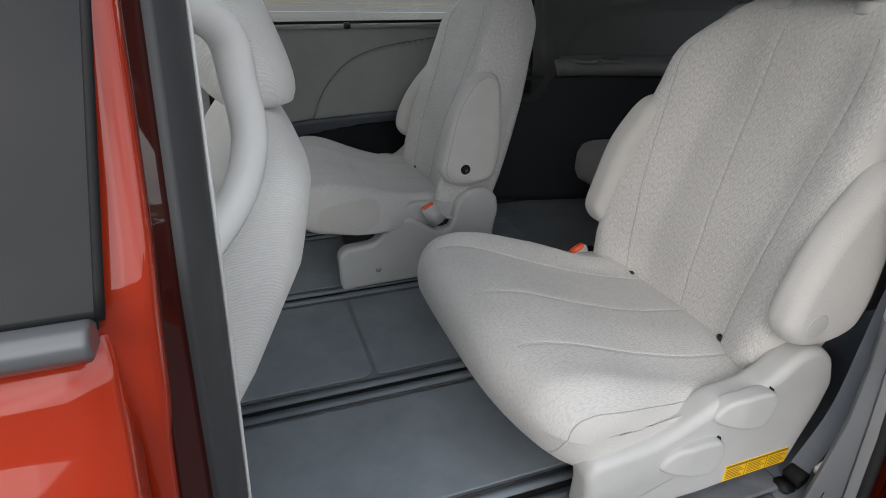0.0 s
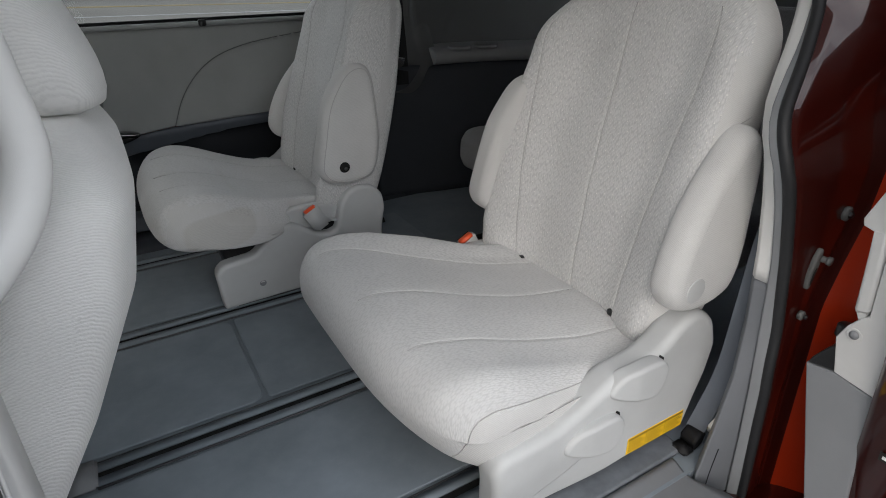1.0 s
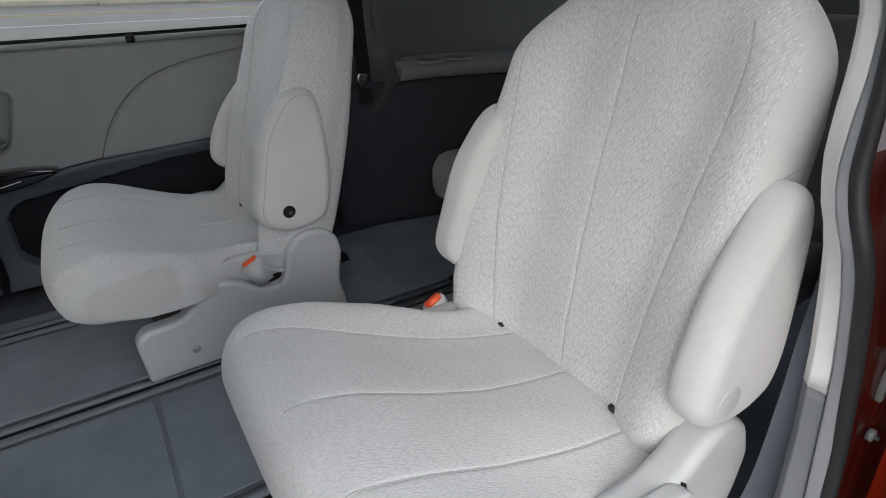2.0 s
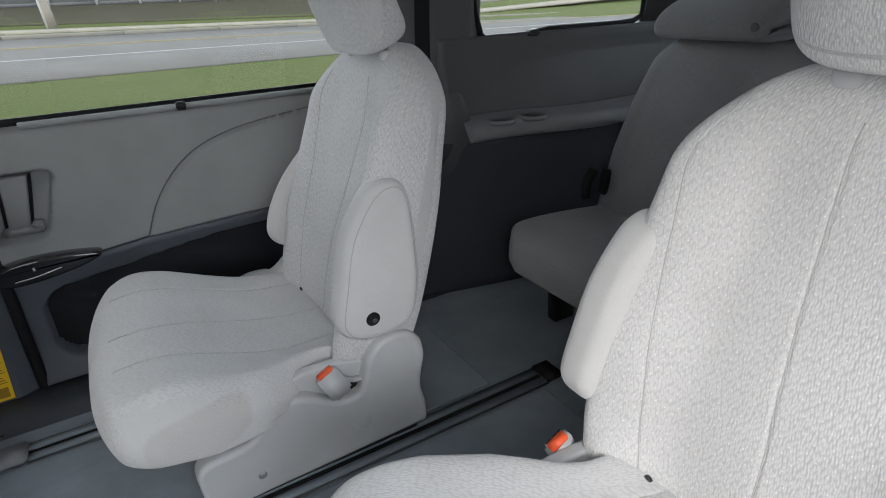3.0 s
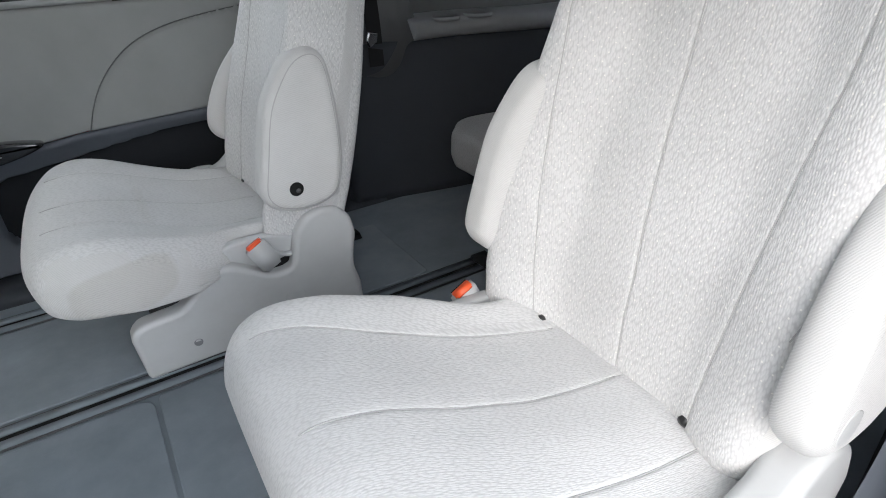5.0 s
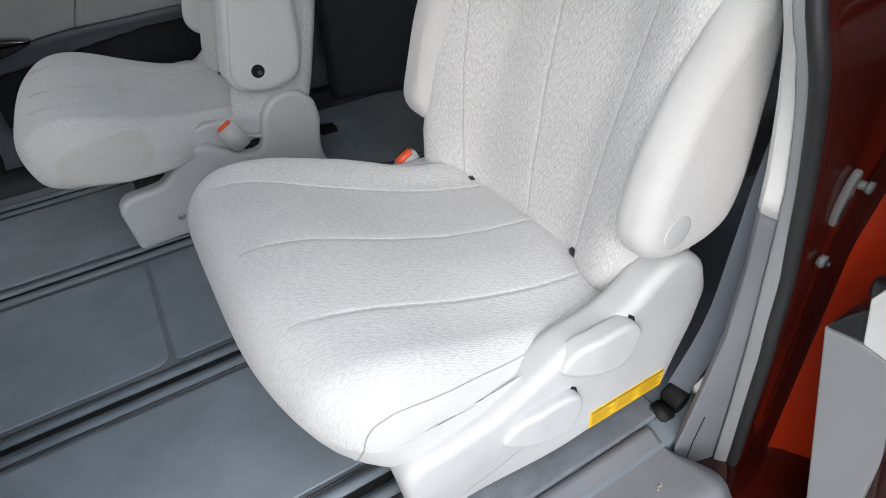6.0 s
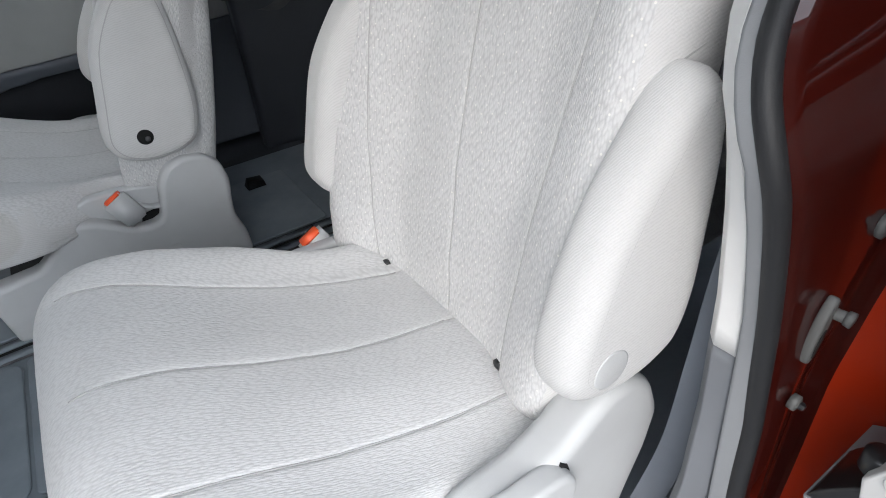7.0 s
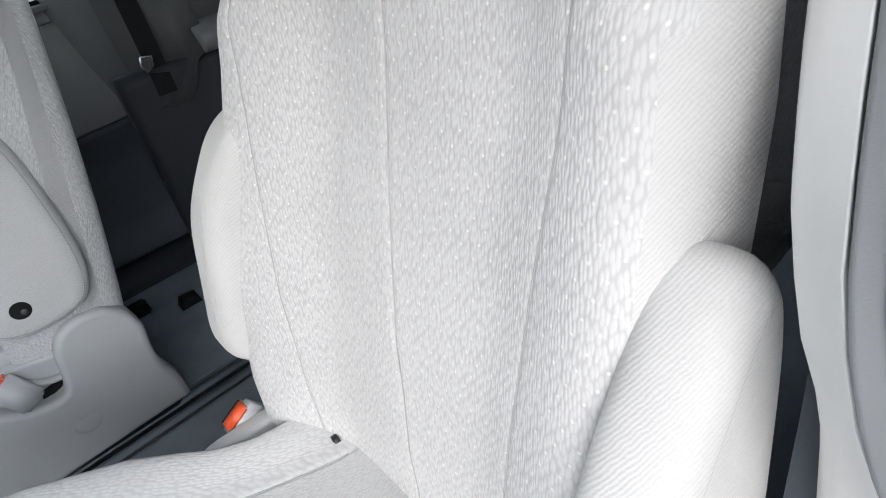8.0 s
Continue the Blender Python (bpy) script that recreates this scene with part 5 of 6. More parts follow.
# pull handle in the pocket
part("pull_bar", slab([(-0.830, 0.428), (-0.817, 0.552), (-0.760, 0.552), (-0.785, 0.428)], 0.905, 0.935, 0.006, 3, to=lambda a, b, c: (a, c, b)), PANEL_GREY, fdoor)
part("pull_foot", box(-0.846, -0.756, 0.900, 0.938, 0.410, 0.431, 0.006), PANEL_GREY, fdoor)
part("pull_knob", box(-0.782, -0.757, 0.895, 0.925, 0.424, 0.440, 0.004), PANEL_GREY, fdoor)
for xa, xb in ((-0.834, -0.821), (-0.781, -0.756)):
    part("pull_gap", slab([(xa - 0.0035, 0.432), (xb - 0.0035, 0.551), (xb + 0.0035, 0.551), (xa + 0.0035, 0.432)], 0.915, 0.937, 0.001, 1, to=lambda a, b, c: (a, c, b)), VOID, fdoor)
# gloss black armrest dish
dish = [(q.x + 0.014, q.z) for q in spline([(-0.900, 0, 0.318), (-0.890, 0, 0.352), (-0.83, 0, 0.366), (-0.74, 0, 0.364), (-0.668, 0, 0.350), (-0.700, 0, 0.330), (-0.78, 0, 0.312), (-0.86, 0, 0.306)], 6, True)]
part("armrest_dish", slab(dish, 0.835, 0.880, 0.008, 4, to=lambda a, b, c: (a, c, b)), GLOSS_BLACK, fdoor, "gloss black armrest switch panel")
# thin steel bar added as the bright glint on the gloss dish
part("dish_glint_bar", tube([(-0.845, 0.832, 0.322), (-0.80, 0.831, 0.326), (-0.745, 0.832, 0.336)], 0.0022, 8), STEEL, fdoor)
part("window_switch", box(-0.803, -0.797, 0.828, 0.84, 0.338, 0.350, 0.001), STEEL, fdoor)
# window line
part("belt_strip", slab([(0.918, 0.656), (0.914, 0.668), (0.922, 0.672), (0.936, 0.670), (0.936, 0.656)], -0.745, 0.20, 0.002, 2, to=lambda a, b, c: (c, a, b)), mottled("pale_strip", (0.26, 0.27, 0.27), 0.4, grain_h=0), fdoor, "pale strip under the window")
part("glass_rubber", box(-0.92, 0.26, 0.928, 0.945, 0.664, 0.681, 0.003), RUBBER, fdoor)
part("shade_hook", box(-0.402, -0.378, 0.908, 0.930, 0.655, 0.676, 0.003), BLACK, fdoor, "small black sunshade hook")
pane = part("window_pane", box(-0.92, 0.26, 0.9420, 0.9455, 0.672, 1.22, 0), GLASS, fdoor, "clear door window", smooth=False)
pane.visible_shadow = False
part("outer_skin", box(-0.92, 0.26, 0.966, 0.990, -0.30, 0.67, 0.006), RED, fdoor)
part("front_seal", tube([(-0.872, 0.872, -0.02), (-0.871, 0.869, 0.20), (-0.872, 0.882, 0.40), (-0.884, 0.914, 0.62), (-0.905, 0.93, 1.22)], 0.0135, 10, n=5), RUBBER, fdoor, "black rubber door seal")


# ---- far front pillar and its sticker ----
def far_pillar(z, v):
    k = [(0.0, (-0.878, 0.885)), (0.15, (-0.884, 0.870)), (0.5, (-0.922, 0.850)), (0.8, (-1.01, 0.848)), (1.0, (-1.08, 0.87))]
    lean = 0.05 * smooth01((z - 0.3) / 0.8)
    return (lerp([(a, p[0]) for a, p in k], v) - 0.01 * z, lerp([(a, p[1]) for a, p in k], v) + lean, z)


plain("far_front_pillar_lower", sheet(far_pillar, span(-0.02, 0.355, 0.025), span(0, 1, 0.05), (-0.0, 0.05, 0)), PANEL_NAVY, "dark blue-grey plastic foot of the far front pillar", "pillar trim")
plain("far_front_pillar_upper", sheet(far_pillar, span(0.358, 1.24, 0.03), span(0, 1, 0.05), (-0.0, 0.05, 0)), CREAM, "cream trim of the far front pillar", "pillar trim")
ws_label = thing("warning_sticker", (-0.97, 0.845, 0.09), "yellow printed warning sticker on the dark pillar", "sticker")


def on_pillar(a, b, lift):
    return (-0.996 + a + b * 0.07, 0.8462 - lift - 0.0005, 0.016 + b + a * 0.02)


label_plate("sticker_sheet", on_pillar, 0.062, 0.155, YELLOW, ws_label, "")
bars("sticker_header", ws_label, INK, [(0.003, 0.059, 0.136, 0.143)], on_pillar)
bars("sticker_header", ws_label, INK, [(0.003, 0.040, 0.146, 0.150)], on_pillar)
for k in range(12):
    bars("sticker_print", ws_label, INK_SOFT, [(0.004, 0.056 - 0.010 * ((k * 5) % 4) / 3, 0.048 + 0.0072 * k, 0.0505 + 0.0072 * k)], on_pillar)
bars("sticker_picture", ws_label, INK, [(0.006, 0.026, 0.010, 0.030)], on_pillar)
bars("sticker_picture", ws_label, INK_SOFT, [(0.032, 0.054, 0.008, 0.036)], on_pillar)
single("sill_screw", turned([(0.001, -0.002), (0.006, -0.002), (0.006, 0.001), (0.001, 0.002)], (-0.955, 0.70, 0.0125), "z", 16), BLACK, "black screw in the far sill", "screw")


# ---- far rear side trim ----
def q_lower(x, v):
    z = 0.0 + 0.50 * v
    y = lerp([(0.12, 0.70), (0.24, 0.672), (0.35, 0.655), (0.6, 0.640), (0.9, 0.62), (1.6, 0.60)], x)
    y += 0.03 * smooth01((0.30 - z) / 0.30) * smooth01((0.5 - x) / 0.3) + 0.012 * math.sin((x - 0.2) * 9)
    return (x, y, z)


plain("rear_side_trim_lower", sheet(q_lower, span(0.12, 1.65, 0.02), span(0, 1, 0.06), (0, 0.05, 0)), PANEL_DARK, "dark grey lower side trim beside the third row", "side trim")
ledge_o = [(q.x, q.z) for q in spline([(0.700, 0, 0.500), (0.646, 0, 0.500), (0.628, 0, 0.510), (0.622, 0, 0.530), (0.632, 0, 0.548), (0.665, 0, 0.556), (0.74, 0, 0.560), (0.74, 0, 0.500)], 4, True)]
plain("armrest_ledge", slab(ledge_o, 0.325, 1.60, 0.006, 3, stations=span(0.36, 1.55, 0.05), to=lambda a, b, c: (c, a - 0.05 * smooth01((c - 0.33) / 0.5), b - 0.012 * smooth01((c - 0.4) / 0.5))), TRIM_GREY, "grey armrest ledge with cup holders", "ledge")
for x, y in ((0.435, 0.640), (0.545, 0.632)):
    cup = thing("cup_holder", (x, y, 0.55), "round cup holder moulded in the ledge", "cup holder", "rear cup holders")
    part("cup_rim", turned([(0.034, -0.004), (0.043, -0.004), (0.044, 0.004), (0.040, 0.007), (0.035, 0.004)], (x, y, 0.552), "z", 28), TRIM_GREY, cup)
    part("cup_well", turned([(0.001, 0.0), (0.036, 0.0), (0.036, 0.0045), (0.001, 0.0045)], (x, y, 0.5515), "z", 28), BLACK, cup)


curl = spline([(0.350, 0.650, 0.508), (0.330, 0.642, 0.505), (0.302, 0.644, 0.488), (0.280, 0.652, 0.440), (0.250, 0.662, 0.412), (0.215, 0.674, 0.408), (0.16, 0.69, 0.42)], 6)
bm = bmesh.new()
lo = [bm.verts.new((p.x, p.y, p.z)) for p in curl]
hi = [bm.verts.new((p.x + 0.01, p.y + 0.10, 0.66)) for p in curl]
lob = [bm.verts.new((p.x, p.y + 0.035, p.z + 0.004)) for p in curl]
for i in range(len(curl) - 1):
    bm.faces.new((lo[i], lo[i + 1], hi[i + 1], hi[i]))
    bm.faces.new((lo[i], lob[i], lob[i + 1], lo[i + 1]))
plain("pillar_wing", bm, TRIM_DARK, "curved grey lower end of the pillar trim", "pillar trim")


def q_upper(x, v):
    z = 0.515 + v * (0.783 - 0.515)
    y = lerp([(0.30, 0.715), (0.5, 0.715), (1.0, 0.685), (1.6, 0.66)], x) + 0.028 * smooth01(v)
    d = abs(z - lerp([(0.40, 0.56), (0.44, 0.64), (0.50, 0.695), (0.58, 0.722), (0.8, 0.735), (1.1, 0.738)], x))
    y += groove(d, 0.006, 0.005) + (0.006 if z < lerp([(0.40, 0.56), (0.44, 0.64), (0.50, 0.695), (0.58, 0.722), (0.8, 0.735), (1.1, 0.738)], x) else 0) * smooth01(d / 0.02)
    return (x, y, z)


plain("rear_side_trim_upper", sheet(q_upper, span(0.30, 1.60, 0.012), span(0, 1, 0.04), (0, 0.05, 0)), TRIM_DARK, "grey upper side trim under the rear window", "side trim")


def c_pillar(z, v):
    k = [(0.0, (0.09, 0.935)), (0.12, (0.13, 0.885)), (0.25, (0.205, 0.83)), (0.45, (0.285, 0.775)), (0.75, (0.395, 0.745)), (1.0, (0.448, 0.770))]
    lean = -0.06 * smooth01((0.75 - z) / 0.4)
    return (lerp([(a, p[0]) for a, p in k], v) + 0.05 * (z - 0.75) * (1 if v > 0.5 else 0.4), lerp([(a, p[1]) for a, p in k], v) + lean * v, z)


plain("far_rear_pillar", sheet(c_pillar, span(0.42, 1.24, 0.035), span(0, 1, 0.05), (0.02, 0.06, 0)), TRIM_DARK, "grey pillar trim between far door and rear window", "pillar trim")
fb = thing("far_seat_belt", (0.20, 0.80, 0.3), "dark belt with a steel tongue on the far pillar", "seat belt")
pth = spline([(0.260, 0.752, 1.05), (0.235, 0.735, 0.75), (0.222, 0.690, 0.55), (0.215, 0.672, 0.44)], 6)
part("webbing", loft([[p + Vector((0.022, 0, 0)), p + Vector((-0.022, 0.004, 0)), p + Vector((-0.022, 0.002, 0)), p + Vector((0.022, -0.002, 0))] for p in pth]), RUBBER, fb, smooth=False)
part("belt_tongue", slab([(0.150, 0.500), (0.172, 0.512), (0.176, 0.535), (0.150, 0.540), (0.142, 0.52)], 0.640, 0.652, 0.003, 2, to=lambda a, b, c: (a + 0.035, c, b)), STEEL, fb, "steel belt tongue")
# rear side window
fr = thing("rear_side_window", (0.76, 0.76, 0.78), "rear side window with black rubber frame and latch", "window", kind="structure")
q_out = [(q.x, q.z) for q in spline([(0.448, 0, 0.786), (0.70, 0, 0.787), (1.00, 0, 0.787), (1.075, 0, 0.798), (1.098, 0, 0.840), (1.10, 0, 1.1), (1.08, 0, 1.20), (0.75, 0, 1.21), (0.46, 0, 1.20)], 5, True)]
part("frame_rubber", tube([(a, 0.760 - 0.05 * (a - 0.45), b) for a, b in q_out], 0.009, 8, n=1, closed=True), RUBBER, fr)
p2 = part("window_pane", slab(q_out, 0.0, 0.004, 0.0005, 1, to=lambda a, b, c: (a, 0.764 - 0.05 * (a - 0.45) + c, b)), GLASS, fr, smooth=False)
p2.visible_shadow = False
part("window_latch", slab([(0.605, 0.772), (0.640, 0.768), (0.655, 0.778), (0.640, 0.792), (0.612, 0.788)], 0.730, 0.756, 0.004, 3, to=lambda a, b, c: (a, c, b)), BLACK, fr, "small black window latch")
part("upper_latch", slab([(1.035, 0.885), (1.060, 0.870), (1.075, 0.90), (1.06, 0.95), (1.04, 0.95)], 0.700, 0.725, 0.004, 3, to=lambda a, b, c: (a, c, b)), BLACK, fr, "black pivot latch")
plain("far_roof_rail", box(-2.1, 1.7, 0.74, 0.97, 1.20, 1.30, 0.02), HEADLINER, "pale roof rail over the far windows", "roof rail")
plain("far_rear_corner", box(1.115, 1.70, 0.735, 0.765, 0.76, 1.25, 0.01), TRIM_DARK, "grey rear corner pillar", "pillar trim")
plain("far_inner_wall", box(-0.10, 0.262, 0.946, 0.958, -0.05, 0.66, 0), PANEL_DARK, "dark inner wall behind the far door", "inner wall")
plain("far_inner_wall", box(0.262, 0.62, 0.905, 0.925, -0.05, 0.755, 0), PANEL_DARK, "dark inner wall behind the far trim", "inner wall")
plain("far_quarter_panel", box(0.27, 1.75, 0.93, 0.985, -0.40, 0.76, 0.01), RED, "red far rear side panel", "body panel")

# ---- third row ----
tr = thing("third_row_seat", (0.75, 0.2, 0), "third-row fabric bench coloured grey for shade, with a folded headrest", "car seat")
cush = [(q.x, q.z) for q in spline([(0.298, 0, 0.195), (0.283, 0, 0.246), (0.302, 0, 0.296), (0.40, 0, 0.302), (0.60, 0, 0.285), (0.74, 0, 0.265), (0.76, 0, 0.20), (0.55, 0, 0.165), (0.40, 0, 0.165)], 6, True)]
part("seat_cushion", slab(cush, 0.495, -0.56, 0.035, 5, stations=span(0.43, -0.5, 0.05), to=lambda a, b, c: (a + 0.06 * smooth01((c - 0.36) / 0.12) ** 2, c, b)), FABRIC_SHADED, tr)
rings = []
for z in span(0.24, 0.705, 0.02) + [0.705 + 0.055 * math.sin(a) for a in span(0.15, 1.5, 0.15)]:
    cut = max(0.0, z - 0.705) / 0.056
    k = math.sqrt(max(0.0, 1 - cut * cut))
    xm = 0.735 + (z - 0.24) * 0.26
    ya = lerp([(0.24, 0.505), (0.45, 0.500), (0.60, 0.472), (0.70, 0.440), (0.76, 0.40)], z) - 0.03 * (1 - k)
    yb = -0.03
    ring = []
    for j in range(64):
        t = 2 * math.pi * j / 64
        c, s = math.cos(t), math.sin(t)
        x = xm - 0.065 * (0.35 + 0.65 * k) * math.copysign(abs(c) ** 0.6, c)
        y = (ya + yb) / 2 + (ya - yb) / 2 * math.copysign(abs(s) ** 0.45, s)
        if c > 0:
            x += groove(y - ya + 0.075, 0.006, 0.006)
        ring.append((x, y, z))
    rings.append(ring)
part("backrest", loft(rings), FABRIC_SHADED, tr)
part("backrest", slab([(q.x, q.z) for q in spline([(0.70, 0, 0.25), (0.80, 0, 0.24), (0.90, 0, 0.66), (0.86, 0, 0.70), (0.79, 0, 0.66)], 6, True)], -0.045, -0.56, 0.04, 4, to=lambda a, b, c: (a, c, b)), FABRIC_SHADED, tr)
hr = [(q.x, q.z) for q in spline([(0.770, 0, 0.786), (0.800, 0, 0.766), (0.93, 0, 0.766), (0.965, 0, 0.800), (0.95, 0, 0.850), (0.86, 0, 0.862), (0.785, 0, 0.828)], 6, True)]
part("headrest", slab(hr, 0.415, 0.085, 0.03, 5, to=lambda a, b, c: (a, c, b)), FABRIC_SHADED, tr, "folded headrest, coloured grey for shade")
part("headrest_knob", turned([(0.001, 0.004), (0.011, 0.004), (0.012, -0.003), (0.007, -0.006), (0.001, -0.006)], (0.775, 0.115, 0.800), "x", 18), TRIM_DARK, tr)
part("recline_strap", slab([(q.x, q.z) for q in spline([(0.690, 0, 0.335), (0.700, 0, 0.40), (0.712, 0, 0.405), (0.718, 0, 0.39), (0.708, 0, 0.335)], 4, True)], 0.430, 0.455, 0.004, 2, to=lambda a, b, c: (a - 0.03, c, b)), RUBBER, tr, "black recline strap")
part("buckle_strap", tube([(0.66, 0.500, 0.30), (0.665, 0.505, 0.345), (0.69, 0.505, 0.385)], 0.016, 8, 0.5), RUBBER, tr, "black belt buckle strap")
part("seat_leg", slab([(0.43, 0.0), (0.50, 0.0), (0.52, 0.18), (0.42, 0.18)], 0.36, 0.40, 0.006, 2, to=lambda a, b, c: (a, c, b)), BLACK, tr, "black steel seat leg")
part("seat_leg", slab([(0.43, 0.0), (0.50, 0.0), (0.52, 0.18), (0.42, 0.18)], -0.42, -0.38, 0.006, 2, to=lambda a, b, c: (a, c, b)), BLACK, tr)
single("floor_anchor", slab([(0.0, 0.0), (0.055, 0.0), (0.050, 0.022), (0.012, 0.026)], 0.50, 0.54, 0.004, 2, to=lambda a, b, c: (a - 0.02, c, b)), RUBBER, "black plastic floor anchor", "floor anchor")

# ---- roof, front and tail of the van ----
plain("ceiling", box(-2.2, 1.75, -0.88, 0.88, 1.245, 1.28, 0), HEADLINER, "pale grey headliner", "ceiling")
plain("roof", box(-2.25, 1.8, -0.93, 0.93, 1.31, 1.36, 0.03), RED, "orange-red roof of the van", "roof")
plain("near_roof_rail", box(-2.1, 1.7, -0.93, -0.80, 1.20, 1.30, 0.02), HEADLINER, "pale roof rail over the near door", "roof rail")
# unseen: dashboard height and the added header shape light through the windscreen
plain("dashboard", box(-2.25, -1.95, -0.85, 0.85, 0.0, 0.74, 0.05, 3), PANEL_DARK, "dark grey dashboard", "dashboard")
plain("unseen_header", box(-2.25, -2.10, -0.85, 0.85, 1.16, 1.243, 0.02), PANEL_GREY, "unseen grey header over the windscreen, added to shape the front light", "header")
windscreen = plain("windscreen", box(-2.235, -2.225, -0.85, 0.85, 0.745, 1.158, 0), GLASS, "clear windscreen", "window")
windscreen.visible_shadow = False
hatch = thing("tailgate", (1.72, 0, 0), "grey inner side of the tailgate with rear window", "tailgate", kind="structure")
part("lower_panel", box(1.66, 1.75, -0.80, 0.80, 0.0, 0.70, 0.02), PANEL_GREY, hatch)
for y in (-1, 1):
    part("window_post", box(1.66, 1.75, *sorted((y * 0.62, y * 0.80)), 0.70, 1.25, 0.02), TRIM_GREY, hatch)
part("rear_window_pane", box(1.70, 1.705, -0.62, 0.62, 0.70, 1.25, 0), GLASS, hatch, smooth=False)
part("pane_rubber", tube([(1.695, -0.62, 0.72), (1.695, -0.60, 0.705), (1.695, 0.60, 0.705), (1.695, 0.62, 0.72), (1.695, 0.62, 1.10), (1.695, -0.62, 1.10)], 0.012, 8, n=3, closed=True), RUBBER, hatch)
far_fd = thing("far_front_door", (-1.5, 0.93, 0), "closed far front door of the van", "van door")
part("inner_panel", box(-2.1, -1.10, 0.88, 0.94, -0.05, 0.66, 0.02), PANEL_GREY, far_fd)
part("outer_skin", box(-2.1, -0.93, 0.955, 0.985, -0.30, 0.67, 0.006), RED, far_fd)
part("window_pane", box(-2.1, -1.10, 0.942, 0.9455, 0.672, 1.22, 0), GLASS, far_fd, smooth=False)

# ---- outside: parking lot, verge, road, fence ----
TH = radians(16.4)
DX, DY = math.cos(TH), math.sin(TH)


def ground(o, s, lift=0.0):
    """Point at offset o from the van across the road line and s along it."""
    x, y = DX * s - DY * o, DY * s + DX * o
    z = -0.45 - 0.0402 * max(-60, min(60, x)) + 0.0293 * max(-30, min(40, y))
    if o > 18.6:
        z += 0.045 * max(0.0, min(30.0, s - 22)) * smooth01((o - 18.6) / 3)
    if o > 25:
        z += (0.46 + 0.022 * max(-15.0, min(17.0, s - 5))) * smooth01((o - 25) / 4) * (1 - smooth01((s - 24) / 5))
    return (x, y, z + lift)


def strip(name, os, s0, s1, lift, material, label, category, step=2.0, thick=0.05):
    ss = span(s0, s1, step)
    return plain(name, sheet(lambda s, o: ground(o, s, lift), ss, os, (0, 0, -thick) if thick else None), material, label, category)


strip("ground", [-900, -60, -30, -10, 0, 5, 10, 15, 20, 25, 26, 27, 28, 29, 32, 60, 120, 900], -900, 900, 0.0, GRASS, "grassy ground reaching into the distance", "ground", 9.0, None)
strip("parking_lot", [-40, -20, -8, 0, 3.5, 4.2], -45, 45, 0.030, ASPHALT, "dark asphalt parking lot round the van", "parking lot", 2.5)
strip("road", [10.1, 12, 14, 16, 18.4], -90, 110, 0.035, ROAD, "pale worn asphalt road with lane lines", "road", 5.0)
strip("side_road", [26.0, 28, 30, 33], 27, 110, 0.05, ROAD, "pale side road beyond the far verge", "road", 3.0)
strip("edge_line", [12.93, 13.09], -90, 110, 0.041, LINE_WHITE, "white line on the road", "road line", 5.0, 0.004)
strip("centre_line", [15.42, 15.53], -90, 110, 0.041, LINE_YELLOW, "faded yellow line on the road", "road line", 5.0, 0.004)
strip("centre_line", [15.62, 15.73], -90, 110, 0.041, LINE_YELLOW, "faded yellow line on the road", "road line", 5.0, 0.004)
kerb = thing("kerb", ground(18.5, 0), "pale concrete kerb of long stones along the road", "kerb", kind="structure")
for k in range(-14, 18):
    part("kerb_stone", slab([(18.4, -0.05), (18.4, 0.10), (18.43, 0.13), (18.62, 0.13), (18.62, -0.05)], 3.0 * k + 0.01, 3.0 * k + 2.99, 0.006, 1, to=lambda a, b, c: ground(a, c, b)), KERB, kerb)
footpath = thing("footpath", ground(21.5, 0), "pale concrete footpath of square slabs", "footpath", kind="structure")
for k in range(-24, 30):
    part("slab", slab([(20.9, -0.05), (20.9, 0.05), (22.1, 0.05), (22.1, -0.05)], 1.8 * k + 0.008, 1.8 * k + 1.792, 0.004, 1, to=lambda a, b, c: ground(a, c, b)), WALKWAY, footpath)
strip("mulch_bank", [25.0, 25.5, 26, 26.5, 27, 27.5, 28, 28.5, 29.2], -60, 25, 0.02, MULCH, "bare brown mulch bank below the fence", "bank", 1.5)

# tufts of grass on the verge
random.seed(4)
bm = bmesh.new()
for _ in range(9000):
    o = random.choice((random.uniform(4.3, 10.0), random.uniform(4.3, 10.0), random.uniform(18.7, 20.8), random.uniform(22.2, 25.4)))
    s = random.uniform(-14, 34)
    x, y, z = ground(o, s)
    h = random.uniform(0.005, 0.012)
    for _ in range(3):
        a, wd = random.uniform(0, 6.28), random.uniform(0.012, 0.03)
        dx, dy = math.cos(a) * wd, math.sin(a) * wd
        tx, ty = random.uniform(-0.08, 0.08), random.uniform(-0.08, 0.08)
        v = [bm.verts.new(p) for p in ((x - dx, y - dy, z - 0.01), (x + dx, y + dy, z - 0.01), (x + tx, y + ty, z + h))]
        bm.faces.new(v)
single("grass_tufts", bm, GRASS_BLADE, "short uneven tufts of verge grass", "grass", kind="stuff")

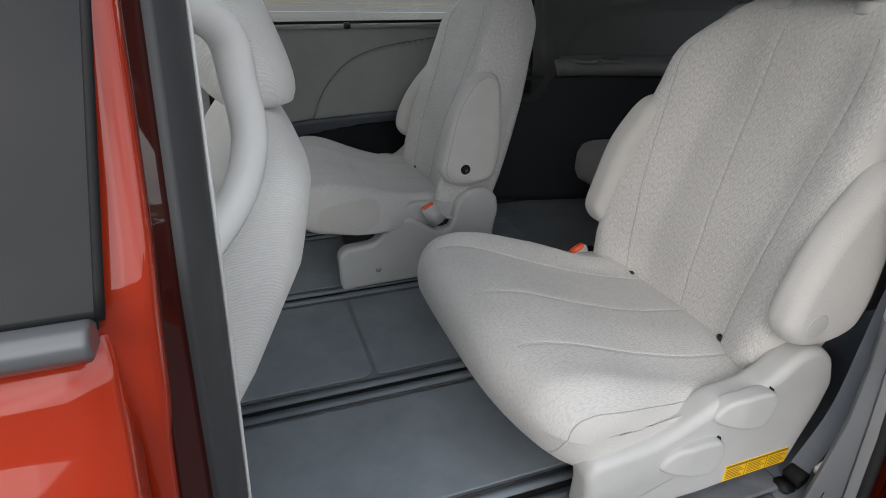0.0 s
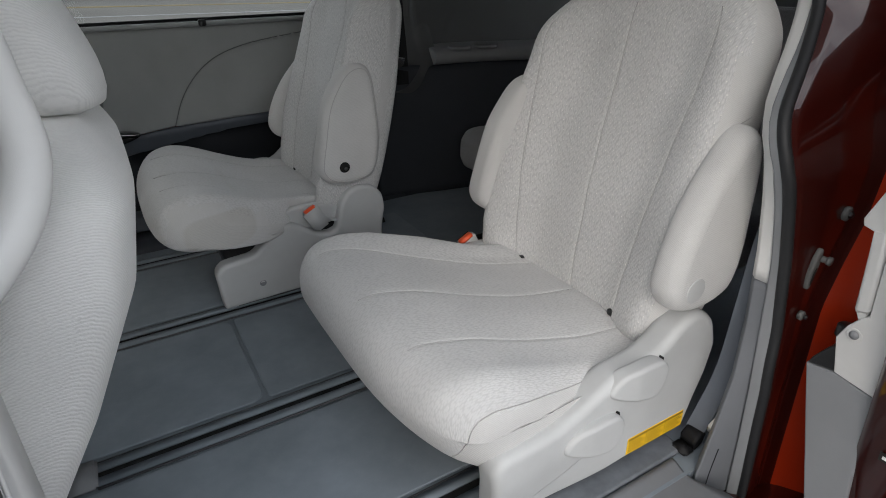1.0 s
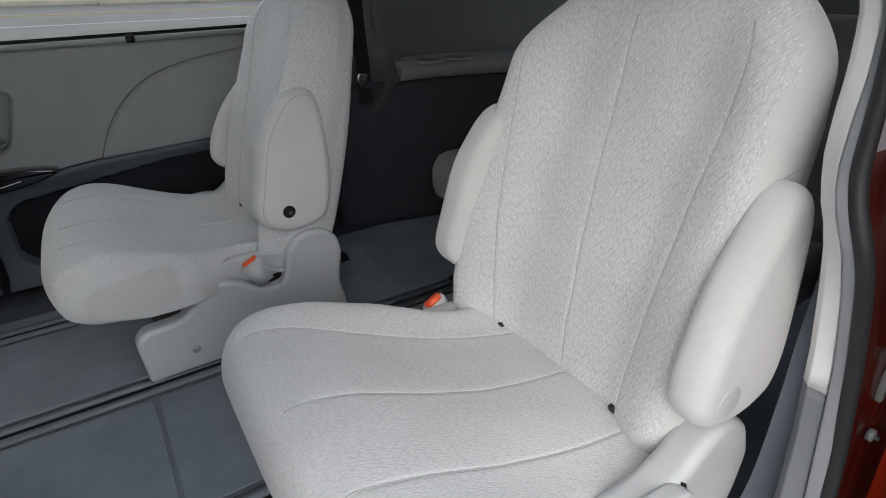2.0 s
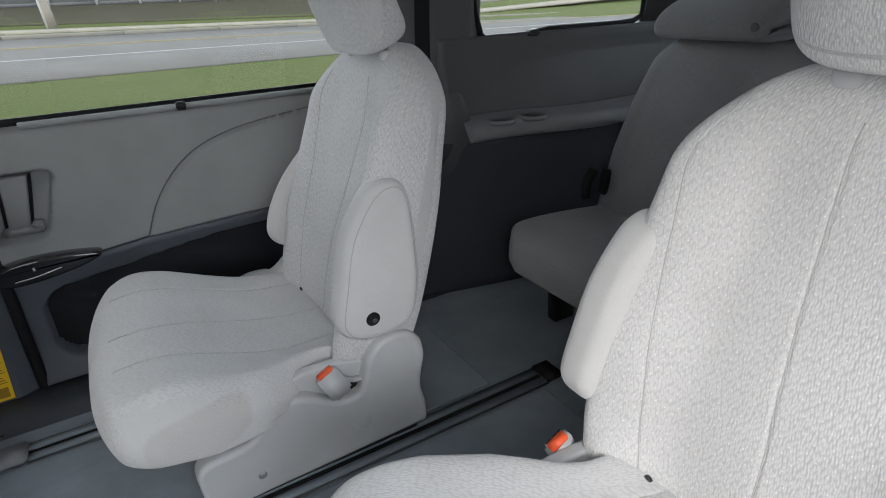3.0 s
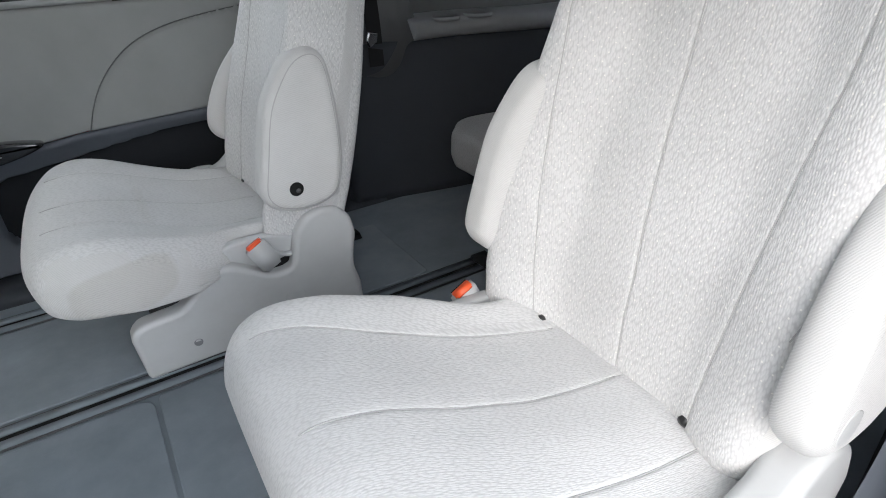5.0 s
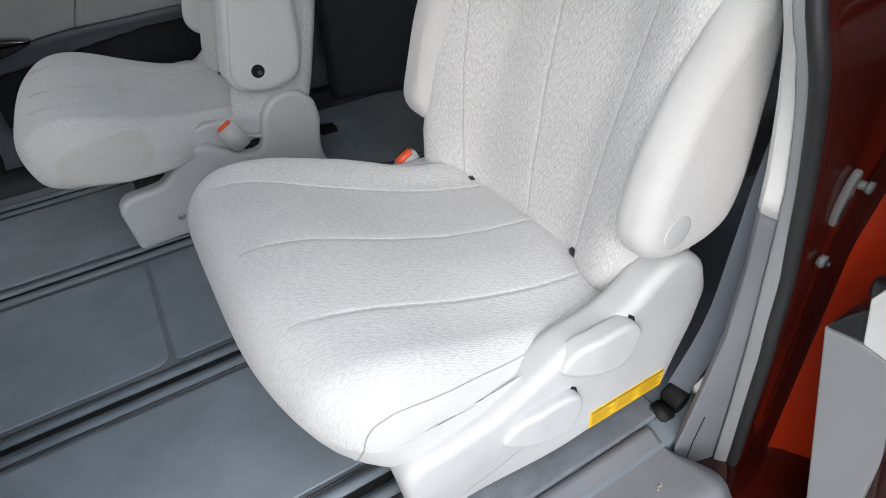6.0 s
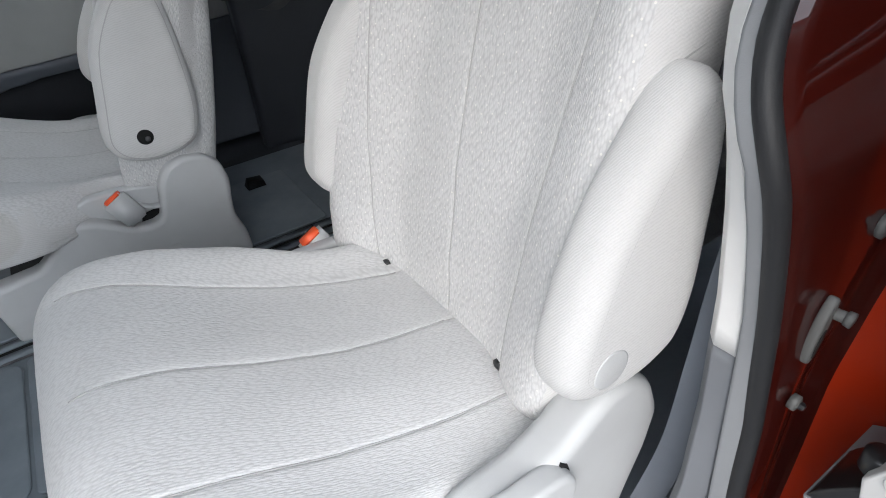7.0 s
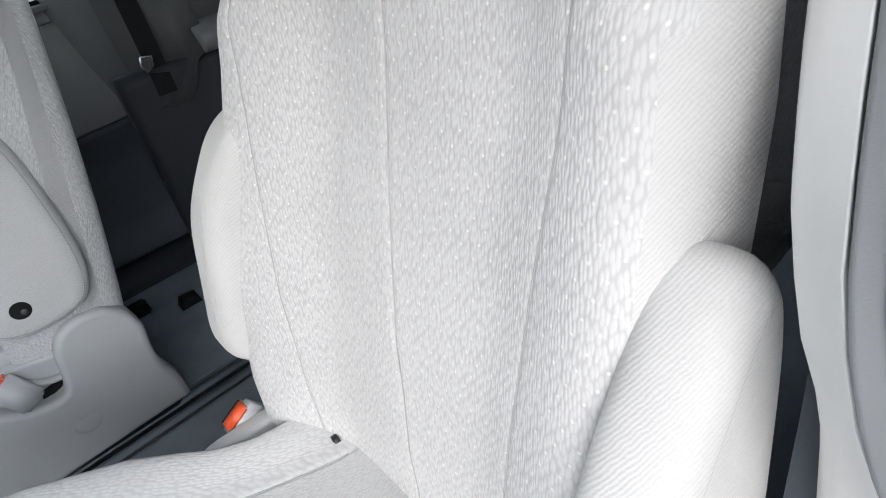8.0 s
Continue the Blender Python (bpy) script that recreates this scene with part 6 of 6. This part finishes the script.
fence = thing("fence", ground(29, 0), "long grey panel fence with white posts on the bank", "fence")
for k in range(-16, 12):
    s = 1.60 + 1.85 * k
    part("panel", slab([(s + 0.05, 0.14), (s + 1.80, 0.14), (s + 1.80, 2.3), (s + 0.05, 2.3)], 0, 0.03, 0.004, 1, to=lambda a, b, c: ground(29.0 + c, a, b)), FENCE_PANEL, fence)
    part("bottom_rail", slab([(s + 0.05, 0.02), (s + 1.80, 0.02), (s + 1.80, 0.13), (s + 0.05, 0.13)], 0, 0.07, 0.004, 1, to=lambda a, b, c: ground(28.98 + c, a, b)), RUBBER_GREY, fence, "dark bottom rail")
    part("post", slab([(s - 0.05, -0.05), (s + 0.05, -0.05), (s + 0.05, 2.45), (s - 0.05, 2.45)], 0, 0.1, 0.006, 1, to=lambda a, b, c: ground(28.95 + c, a, b)), FENCE_POST, fence, "white square post")
up = thing("utility_pole", ground(23.3, 5.55), "weathered wooden utility pole with a slim brace", "utility pole")
b0 = Vector(ground(23.3, 5.55, -0.1))
part("pole_shaft", tube([b0, b0 + Vector((-0.28, 0, 3.5)), b0 + Vector((-0.6, 0, 8))], lambda f: 0.15 - 0.03 * f, 16, n=4), POLE_WOOD, up)
b1 = Vector(ground(23.0, 5.30, -0.05))
part("guy_brace", tube([b1, b1 + Vector((-0.20, 0, 3.0))], 0.035, 10, n=2), FENCE_POST, up)
hy = thing("fire_hydrant", ground(23.2, 36.8), "yellow fire hydrant on the far verge", "fire hydrant")
hx, hy_, hz_ = ground(23.2, 36.8)
part("barrel", turned([(0.001, 0.0), (0.17, 0.0), (0.17, 0.05), (0.12, 0.06), (0.12, 0.50), (0.15, 0.52), (0.15, 0.57), (0.10, 0.66), (0.04, 0.72), (0.001, 0.73)], (hx, hy_, hz_), "z", 20), HYDRANT, hy)
for e in (-1, 1):
    part("outlet_cap", turned([(0.001, 0.08 * e), (0.06, 0.08 * e), (0.06, 0.20 * e), (0.03, 0.22 * e), (0.001, 0.22 * e)], (hx, hy_, hz_ + 0.40), "x", 14), HYDRANT, hy)


# low dark building across the parking lot
lot = thing("lot_building", (0, -26, 0), "plain low dark building across the parking lot", "building")
part("wall", box(-45, 45, -34, -26, -3.0, 2.2, 0.05), mottled("dull_plaster", (0.11, 0.105, 0.10), 0.85, grain=20, grain_h=0.4, dist=0.01, blotch=0.4), lot)
part("roof", box(-45.4, 45.4, -34.4, -25.6, 2.2, 2.5, 0.05), mottled("grey_roof_edge", (0.14, 0.14, 0.145), 0.8, grain=20, grain_h=0.3, dist=0.01, blotch=0.5), lot)
